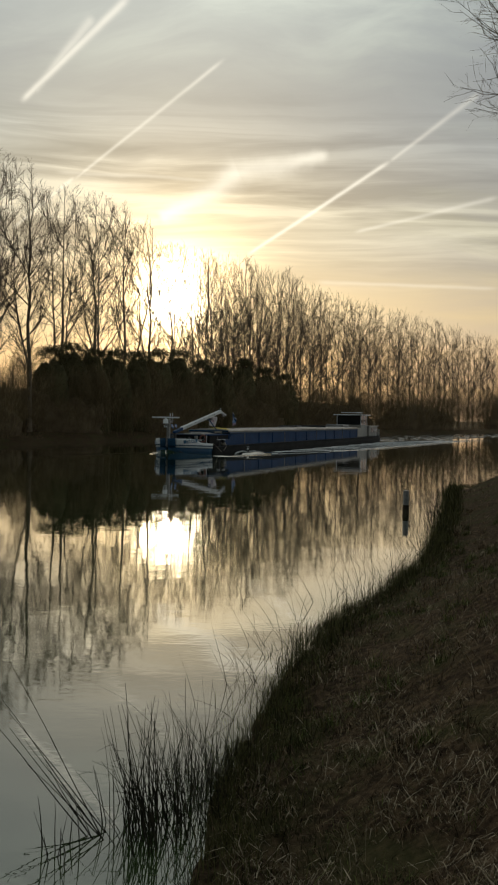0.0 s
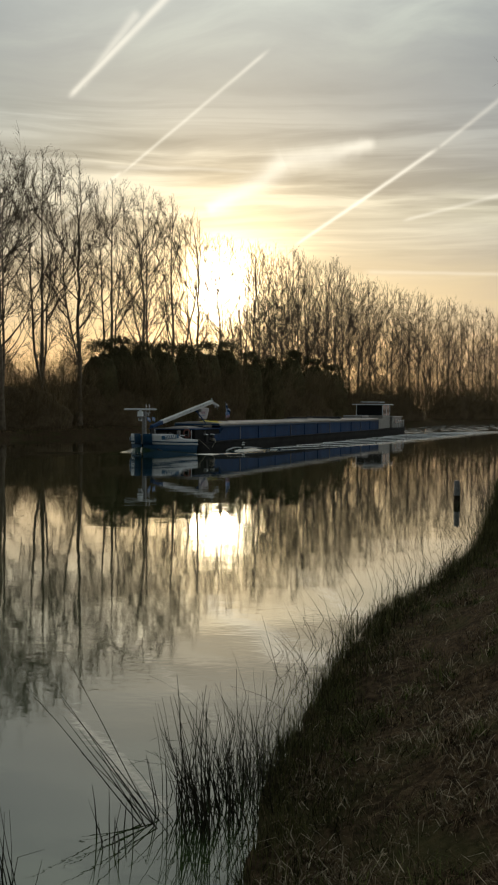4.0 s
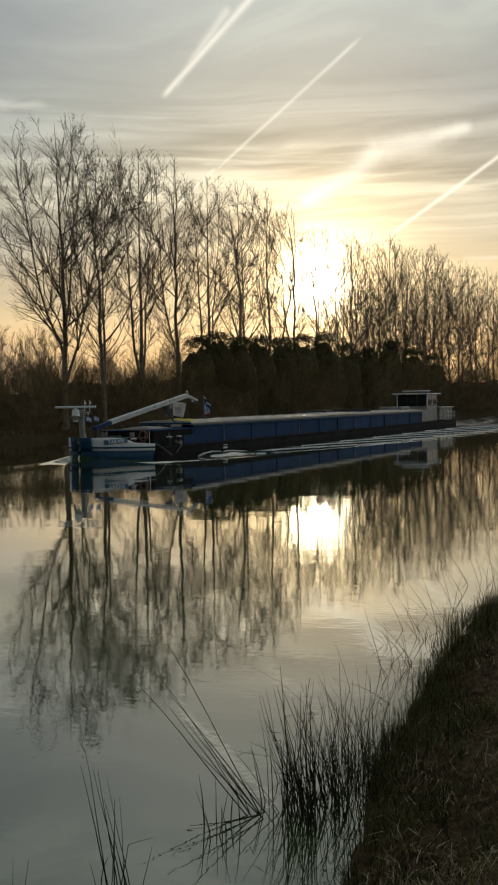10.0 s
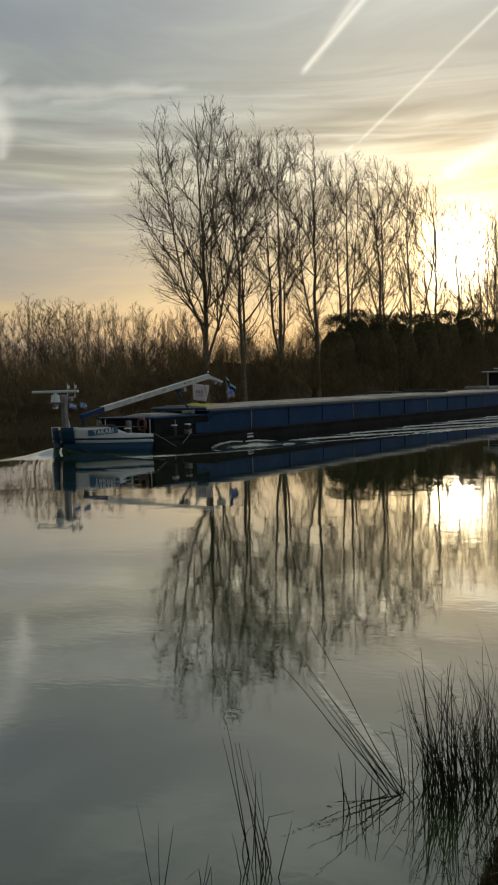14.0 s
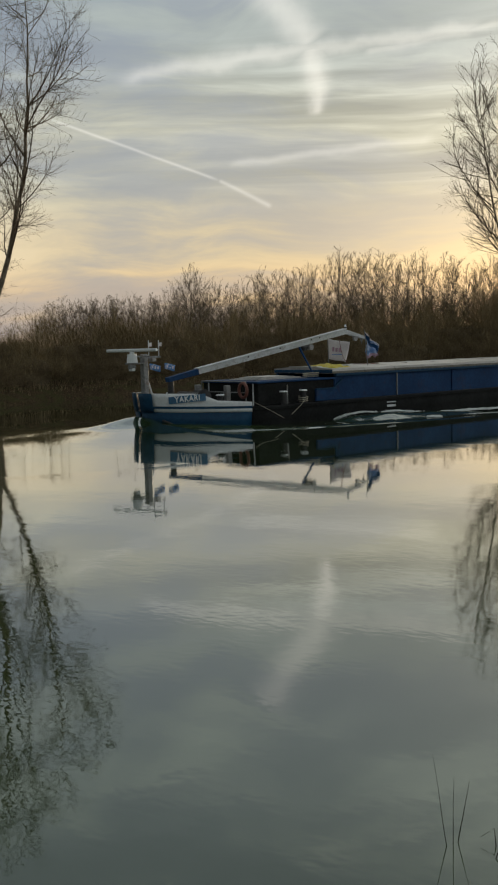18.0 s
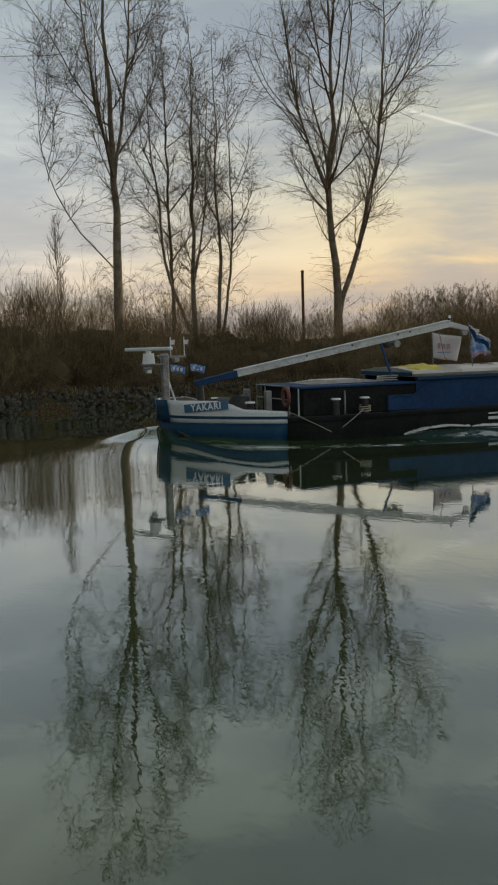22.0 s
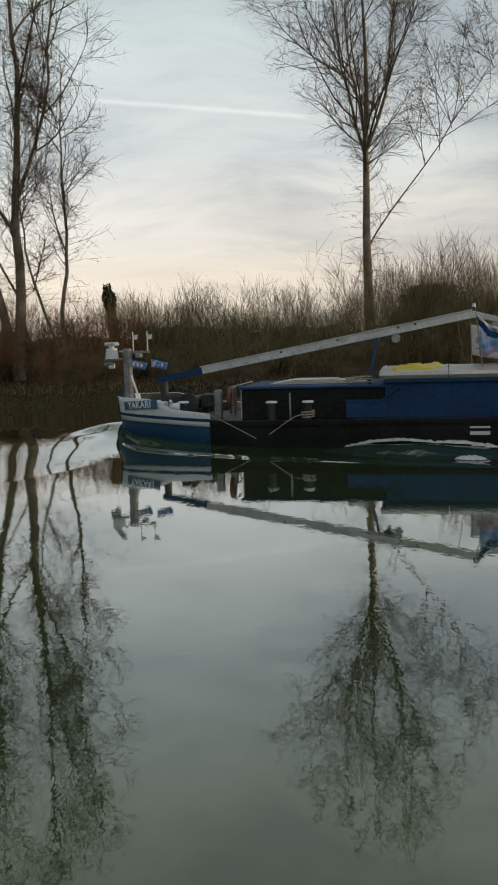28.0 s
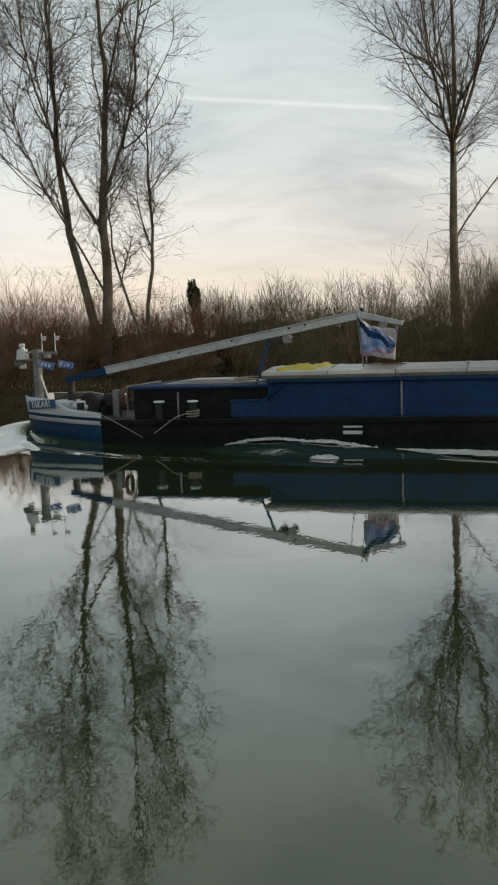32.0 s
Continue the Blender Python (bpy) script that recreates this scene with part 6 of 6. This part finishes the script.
def foam(name, path, width, height, seed, per=42, run=1.0):
    """Broken white water: many small low lumps along a crest."""
    rng = np.random.default_rng(seed)
    p = np.array(path, float)
    n = int(per * (len(p) - 1))
    f = rng.uniform(0, len(p) - 1, n)
    i = np.arange(len(p))
    c = np.column_stack([np.interp(f, i, p[:, 0]), np.interp(f, i, p[:, 1]), np.interp(f, i, height)])
    edge = np.sin(np.pi * f / (len(p) - 1)) ** 0.5
    c[:, 1] += rng.normal(0, 0.28, n) * width * edge
    c[:, 0] += rng.normal(0, 0.05, n)
    sx, sy = rng.uniform(0.05, 0.16, n) * (0.4 + edge) * run, rng.uniform(0.03, 0.09, n)
    a = np.arange(7) * 2 * np.pi / 7
    ring = np.stack([c[:, None, 0] + np.cos(a)[None] * sx[:, None], c[:, None, 1] + np.sin(a)[None] * sy[:, None], np.repeat(c[:, 2:] - 0.03, 7, 1)], -1)
    top = c + np.array([0, 0, 1.0]) * rng.uniform(0.012, 0.045, n)[:, None]
    verts = np.concatenate([ring, top[:, None]], 1).reshape(-1, 3)
    k = np.arange(7)
    tris = (np.arange(n)[:, None, None] * 8 + np.stack([k, (k + 1) % 7, np.full(7, 7)], -1)[None]).reshape(-1, 3)
    ob = new(name, mesh_of(name, verts, None, tris, [FOAM], True))
    tagged(ob, "thin broken white foam and painted sky glint on the waves beside the hull", "foam", kind="stuff")
    MOVERS.append(ob)


def build_bow_swell():
    """Water heaped up ahead of the stem, falling off gently to both sides."""
    x, y = np.meshgrid(np.concatenate([np.linspace(-2.5, 4, 44), np.linspace(4.3, 20, 44)]), 15 * np.sinh(np.linspace(-3, 3, 91)) / math.sinh(3), indexing="ij")
    ridge = 0.25 + 0.42 * np.maximum(x, 0) * np.exp(-x / 60)
    d = np.sqrt(y * y + 0.2) - ridge
    near = np.where(d > 0, np.exp(-(d / 3.6) ** 2), np.exp(-(d / 2.2) ** 2))
    wide = np.exp(-(y / 6.5) ** 2)
    ahead = np.maximum(x, 0)
    z = (0.24 * np.exp(-ahead / 2.4) * near + 0.13 * np.exp(-((ahead - 3) / 7) ** 2) * wide) * np.where(x < 0, np.exp(-(x / 1.2) ** 2), 1) * np.clip((20 - x) / 6, 0, 1)
    # the steep smooth heap right at the stem
    z += 0.24 * np.exp(-(np.maximum(x - 0.2, 0) / 1.25) ** 2 - (y / 0.95) ** 2) * np.where(x < -0.2, np.exp(-((x + 0.2) / 0.6) ** 2), 1)
    idx = np.arange(x.size).reshape(x.shape)
    quads = np.stack([idx[:-1, :-1], idx[1:, :-1], idx[1:, 1:], idx[:-1, 1:]], -1).reshape(-1, 4)
    ob = new("bow_swell", mesh_of("bow_swell", np.stack([x, y, z - 0.012], -1), quads, mats=[WATER], smooth=True))
    tagged(ob, "smooth swell of water pushed up ahead of the barge", "wave")
    MOVERS.append(ob)


def build_wake():
    build_bow_swell()
    for s in (1, -1):
        # water heaped up ahead of the stem, the arm of the bow wave, and the wave along the side
        wave_strip("bow_wave", [(0.9, s * 0.2), (0.1, s * 1.3), (-1.2, s * 2.5), (-3.2, s * 3.9), (-6.0, s * 5.1), (-9.5, s * 6.0), (-13, s * 6.8)], [0.9, 1.3, 1.2, 1.1, 1.2, 1.3, 1.3], [0.06, 0.20, 0.15, 0.10, 0.08, 0.06, 0.01], WATER, "smooth arm of the bow wave beside the barge", 1.0, 11)
        wave_strip("side_wave", [(-7.2, s * 3.3), (-8.4, s * 3.7), (-10.0, s * 4.0), (-12.2, s * 4.4), (-15, s * 5.0)], [0.8, 2.0, 2.8, 2.6, 1.4], [0.02, 0.20, 0.26, 0.16, 0.02], SWELL, "smooth wave running along the barge's side", 2.0, 13)
        wave_strip("bow_root_wave", [(0.25, s * 0.1), (-0.25, s * 0.62), (-0.7, s * 1.15), (-1.5, s * 1.68), (-2.6, s * 2.15), (-4.0, s * 2.62), (-5.6, s * 2.8)], [0.7, 0.9, 1.1, 1.3, 1.3, 1.1, 0.7], [0.24, 0.36, 0.34, 0.27, 0.18, 0.08, 0.01], WATER, "smooth dark water climbing the side of the bow", 3.0, 13)
        foam("foam_crest", [(-7.9, s * 2.9), (-8.6, s * 2.95), (-9.4, s * 3.0), (-10.3, s * 3.1)], 0.22, [0.05, 0.21, 0.26, 0.2], 3)
        foam("foam_crest", [(-10.3, s * 3.3), (-11.1, s * 3.5), (-12.3, s * 3.9)], 0.34, [0.22, 0.23, 0.1], 4)
        foam("foam_crest", [(-11.0, s * 5.35), (-11.25, s * 5.42), (-11.5, s * 5.5)], 0.5, [0.04, 0.05, 0.04], 5)
        # diverging wash, a train of long low crests
        for i in range(9):
            u = 11.5 + i * 7.6
            f = 1 + 0.05 * i
            wave_strip("wash_crest", [(-u, s * 3.4), (-u - 3.5, s * 4.9 * f), (-u - 8, s * 6.6 * f), (-u - 14, s * 8.6 * f), (-u - 24, s * 12 * f)], [0.15, 0.42, 0.55, 0.6, 0.3], [0.02, 0.10, 0.10, 0.07, 0.01], WAKE, "long low crest of the barge's wash", i * 1.7)
            if i < 7:
                # white lumps paint the sky's glint on the crests as well as foam
                foam("foam_streak", [(-u - 1.5, s * 4.0), (-u - 3.5, s * 4.9 * f), (-u - 8, s * 6.6 * f), (-u - 14, s * 8.6 * f)], 0.35, [0.05, 0.10, 0.09, 0.05], 20 + i, 90, 4.0)
    for i in range(18):
        u = 70.5 + i * 8.5
        fan = 1 + i * 0.13
        for j, y in enumerate((-2.6, -0.9, 0.9, 2.6, 4.3, 6.0) if i > 1 else (-2.6, -0.9, 0.9, 2.6)):
            yy = y * fan + 0.4 * math.sin(i * 2.1 + j)
            wave_strip("stern_wash", [(-u, yy), (-u - 3, yy * 1.03 + 0.3), (-u - 7, yy * 1.06 - 0.2), (-u - 10, yy * 1.08)], [0.5, 1.7, 2.0, 0.8], [0.02, 0.15, 0.13, 0.02], WAKE, "broken water astern of the barge", i + y)


MOVERS.append(build_barge())
build_wake()

# ---- near bank ----
def on_bank(rng, n, along, across):
    """Random places on the near bank, by distance along it from the bend and from the water's edge."""
    line = np.array(NEAR_SHORE[2:-3], float)
    seg = np.hypot(*np.diff(line, axis=0).T)
    cum = np.concatenate([[0], np.cumsum(seg)])
    t = rng.uniform(*along, n) if isinstance(along, tuple) else along
    i = np.clip(np.searchsorted(cum, t) - 1, 0, len(seg) - 1)
    f = ((t - cum[i]) / seg[i])[:, None]
    p = line[i] * (1 - f) + line[i + 1] * f
    d = (line[i + 1] - line[i]) / seg[i][:, None]
    off = rng.uniform(*across, n) if isinstance(across, tuple) else across
    q = p + np.stack([d[:, 1], -d[:, 0]], 1) * off[:, None]
    return np.column_stack([q, ground_height(q[:, 0], q[:, 1])])


def build_near_bank():
    rng = np.random.default_rng(77)
    # turf: short dead and green blades, thinner with distance
    for name, n, mat, lo, hi, wid, lab in (("dead_grass", 150000, STRAW, 0.03, 0.15, 0.0026, "matted dead grass on the sloping near bank"), ("green_grass", 50000, GREEN, 0.03, 0.10, 0.0026, "short dull green grass on the near bank")):
        a, dist = np.radians(rng.uniform(-34, 40, n)), 2.4 * np.exp(rng.uniform(0, 1, n) ** 0.85 * math.log(24))
        x, y = -np.sin(a) * dist, np.cos(a) * dist
        keep = (shore_distance(x, y, NEAR_SHORE) > 0.04) & (np.sin(2.1 * x + 1.3 * y) * np.sin(1.7 * y - 0.9 * x) + 0.7 * np.sin(5.3 * x + y) * np.sin(4.3 * y) + rng.normal(0, 0.45, n) > -0.3)
        x, y = x[keep], y[keep]
        n = len(x)
        pos = np.column_stack([x, y, ground_height(x, y) - 0.02])
        far = 1 + np.hypot(pos[:, 0], pos[:, 1]) / 14
        v, q = blades(rng, pos, rng.uniform(lo, hi, n) * far ** 0.35, np.abs(rng.normal(1.05, 0.4, n)), wid * far ** 0.8, 3, 0.15)
        tagged(new(name, mesh_of(name, v, q, mats=[mat])), lab, "grass", kind="stuff")
    # long pale straws lying on the turf
    n = 44000
    a, dist = np.radians(rng.uniform(-30, 20, n)), 2.4 * np.exp(rng.uniform(0, 1, n) ** 1.3 * math.log(12))
    x, y = -np.sin(a) * dist, np.cos(a) * dist
    keep = (shore_distance(x, y, NEAR_SHORE) > 0.15) & (np.sin(3.1 * x - 1.9 * y) * np.sin(2.3 * y + 1.4 * x) + 0.6 * np.sin(7.3 * x + 2 * y) * np.sin(6.1 * y - x) + rng.normal(0, 0.35, n) > 0.05)
    x, y = x[keep], y[keep]
    n = len(x)
    v, q = blades(rng, np.column_stack([x, y, ground_height(x, y) + 0.03]), 0.04 + 0.26 * rng.uniform(0, 1, n) ** 2, np.abs(rng.normal(1.35, 0.3, n)), rng.uniform(0.0016, 0.0046, n), 3, 0.06)
    tagged(new("straw", mesh_of("straw", v, q, mats=[PALE_STRAW])), "long pale dead straws lying on the near bank", "grass", kind="stuff")
    # tufts of longer grass, thickest along the brow of the bank
    for name, mat, count, lab in (("dead_tuft", STRAW, 300, "tufts of longer withered grass on the near bank"), ("green_tuft", GREEN, 240, "low tufts of dull green grass on the near bank"), ("dark_tuft", SEDGE, 130, "olive tufts of sedge overhanging the water's edge")):
        t = 6 + 34 * rng.uniform(0, 1, count) ** 1.4
        off = np.abs(rng.normal(0.15, 0.35, count)) if mat is SEDGE else 0.2 + 5.5 * rng.uniform(0, 1, count) ** 1.2
        c = on_bank(rng, count, t, off)
        own = np.repeat(np.arange(count), 46)
        size = rng.uniform(0.5, 1.2, count)[own] * (1.15 if mat is SEDGE else 0.8)
        n = len(own)
        x, y = c[own, 0] + rng.normal(0, 0.07, n) * size, c[own, 1] + rng.normal(0, 0.07, n) * size
        far = 1 + np.hypot(x, y) / 14
        v, q = blades(rng, np.column_stack([x, y, np.maximum(ground_height(x, y), 0) - 0.02]), size * rng.uniform(0.10, 0.36, n), np.abs(rng.normal(0.75, 0.4, n)), 0.0026 * far ** 0.8, 3, 0.7)
        tagged(new(name, mesh_of(name, v, q, mats=[mat])), lab, "grass", kind="stuff")
    # rough fringe at the water's edge
    n = 17000
    t = 7 + 65 * rng.uniform(0, 1, n) ** 1.5
    pos = on_bank(rng, n, t, rng.normal(0.22, 0.22, n))
    pos[:, 2] = np.maximum(pos[:, 2], -0.05)
    clump = 0.5 + 0.5 * np.sin(t * 2.1) * np.sin(t * 0.83 + 1)
    v, q = blades(rng, pos, (0.10 + 0.46 * rng.uniform(0, 1, n) ** 1.6 * clump) * (1 + t / 90), np.abs(rng.normal(0.45, 0.35, n)), 0.0026 * (1 + t / 30), 3)
    tagged(new("edge_grass", mesh_of("edge_grass", v, q, mats=[SEDGE])), "dark rough grass and sedge along the water's edge", "grass", kind="stuff")


def reed_stalks(rng, pos, length, lean, away, radius, k=7, droop=-0.09):
    """Thin round stalks, most of them leaning one way."""
    n = len(pos)
    d = np.column_stack([away + rng.normal(0, 0.5, (n, 2)) * lean[:, None], np.ones(n)])
    pts = sweep(rng, pos, d, length, k, 0.06 if n > 60 else 0.03, droop)
    # some stalks are snapped and their tops hang aside
    for i in np.flatnonzero(rng.uniform(0, 1, n) < (0.25 if n > 60 else 0.06)):
        j = rng.integers(3, k - 1)
        a = rng.uniform(0, 2 * np.pi)
        run = np.linalg.norm(pts[i, j:] - pts[i, j], axis=1)
        pts[i, j:] = pts[i, j] + run[:, None] * np.array([math.cos(a) * 0.85, math.sin(a) * 0.85, rng.uniform(-0.5, 0.3)])
    rad = radius[:, None] * (1 - 0.75 * np.linspace(0, 1, k))[None]
    return tubes(pts, rad, 4)


def build_reeds():
    rng = np.random.default_rng(5)

    def clump(centre, n, spread, lo, hi, lean, radius, label, away=(0, 0), droop=-0.09):
        c = np.array(centre, float)
        pos = np.column_stack([c + rng.normal(0, 1, (n, 2)) * spread, np.full(n, -0.1)])
        ln = rng.uniform(lo, hi, n)
        v, q = reed_stalks(rng, pos - np.array([*c, 0]), ln, rng.uniform(0.2, 1.0, n) * lean, np.array(away)[None] * rng.uniform(0.3, 1, (n, 1)), np.full(n, radius) * rng.uniform(0.7, 1.3, n), droop=droop)
        ob = empty("reed_clump", pose(*c, 0))
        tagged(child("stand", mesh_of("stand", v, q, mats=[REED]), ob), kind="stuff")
        m = n // 9
        bp = np.column_stack([rng.normal(0, 1, (m, 2)) * spread, np.full(m, -0.05)])
        v, q = blades(rng, bp, rng.uniform(lo * 0.7, hi * 0.9, m), np.abs(rng.normal(0.22, 0.2, m)), np.full(m, radius * 1.1), 6, 1.6)
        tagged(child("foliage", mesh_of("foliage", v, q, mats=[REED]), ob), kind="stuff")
        tagged(ob, label, "reeds", "reeds at the near bank")

    clump((-0.68, 7.2), 125, (0.19, 0.24), 0.35, 1.15, 0.40, 0.0050, "thick clump of dark rushes standing in shallow water", away=(-0.22, 0.05), droop=-0.03)
    clump((-0.44, 8.0), 120, (0.17, 0.50), 0.25, 0.85, 0.6, 0.0036, "thick clump of dark rushes at the water's edge")
    clump((-1.32, 6.75), 11, (0.08, 0.10), 0.25, 0.62, 0.35, 0.0056, "few dark bent rush stalks standing in the water", away=(-0.08, 0.05), droop=-0.01)
    clump((-1.82, 5.75), 13, (0.10, 0.08), 0.4, 1.15, 0.5, 0.0046, "few thin dark rush stalks standing in the water", away=(-0.12, 0), droop=-0.01)
    clump((-2.15, 5.3), 6, (0.16, 0.10), 0.3, 0.7, 0.6, 0.0046, "sparse thin dark rush stalks standing in the water", droop=-0.01)
    for i, (t, n) in enumerate(((16.2, 14), (18.4, 20), (20.5, 18), (23.5, 22), (26.5, 20), (30, 22), (34, 18), (39, 20))):
        p = on_bank(rng, 1, np.array([t]), np.array([-0.15]))[0]
        clump((p[0], p[1]), int(n * 1.5), (0.35, 0.7), 0.3, 0.75 + 0.012 * t, 0.6, 0.0016 + 0.00009 * t, "thin dark reeds leaning over the water's edge", away=(-0.45, 0.05))
    # long broken reeds that lie out over the water
    ob = empty("fallen_reeds", pose(-1.08, 7.0, 0))
    n = 8
    pos = np.column_stack([rng.normal(0, 0.05, n), rng.normal(0, 0.05, n), np.full(n, -0.03)])
    d = np.column_stack([rng.normal(-0.85, 0.12, n), rng.normal(0.6, 0.1, n), rng.uniform(0.55, 0.95, n)])
    pts = sweep(rng, pos, d, rng.uniform(0.7, 1.75, n), 8, 0.018, 0.0)
    for i in range(n):
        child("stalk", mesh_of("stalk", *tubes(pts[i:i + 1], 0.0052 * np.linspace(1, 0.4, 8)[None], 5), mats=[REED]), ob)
    tagged(ob, "long broken reed stalks leaning out over the water", "reeds")


def build_near_post():
    x, y = 5.44, 32.14
    ob = empty("mooring_post", pose(x, y, 0))
    part("shaft", rod(bmesh.new(), (0, 0, -0.8), (0.02, 0, 0.28), 0.11, 0.105, 12), WOOD, ob)
    part("cap", rod(bmesh.new(), (0.02, 0, 0.28), (0.02, 0, 0.78), 0.10, 0.095, 12), STEEL, ob, "weathered grey sleeve")
    tagged(ob, "short dark wooden post standing in the water near the bank", "post")


def build_near_tree():
    me = bare_tree_meshes("overhang_tree", 99, 17, [(0, 0.02, 0, 1.0, 0.9), (0.12, -0.18, 0, 0.85, 0.7)], 50, 8, 6, 0.5, wide=0.25, steep=(0.6, 1.6), sides=(8, 5, 3), fine=0.006, fan=42, stray=0.13, finest=1, rise=0.04)
    plant_tree(me, stand(10.4, 27.6, -13), "bare tree on the near bank with twigs reaching over the water", "tree")


build_near_bank()
build_reeds()
build_near_post()
build_near_tree()

build_riprap()


def motions():
    for ob in MOVERS:
        walk(ob, [(t, pose(x, y, 0, 0, 0, a)) for t, x, y, a in BOAT_PATH])


motions()
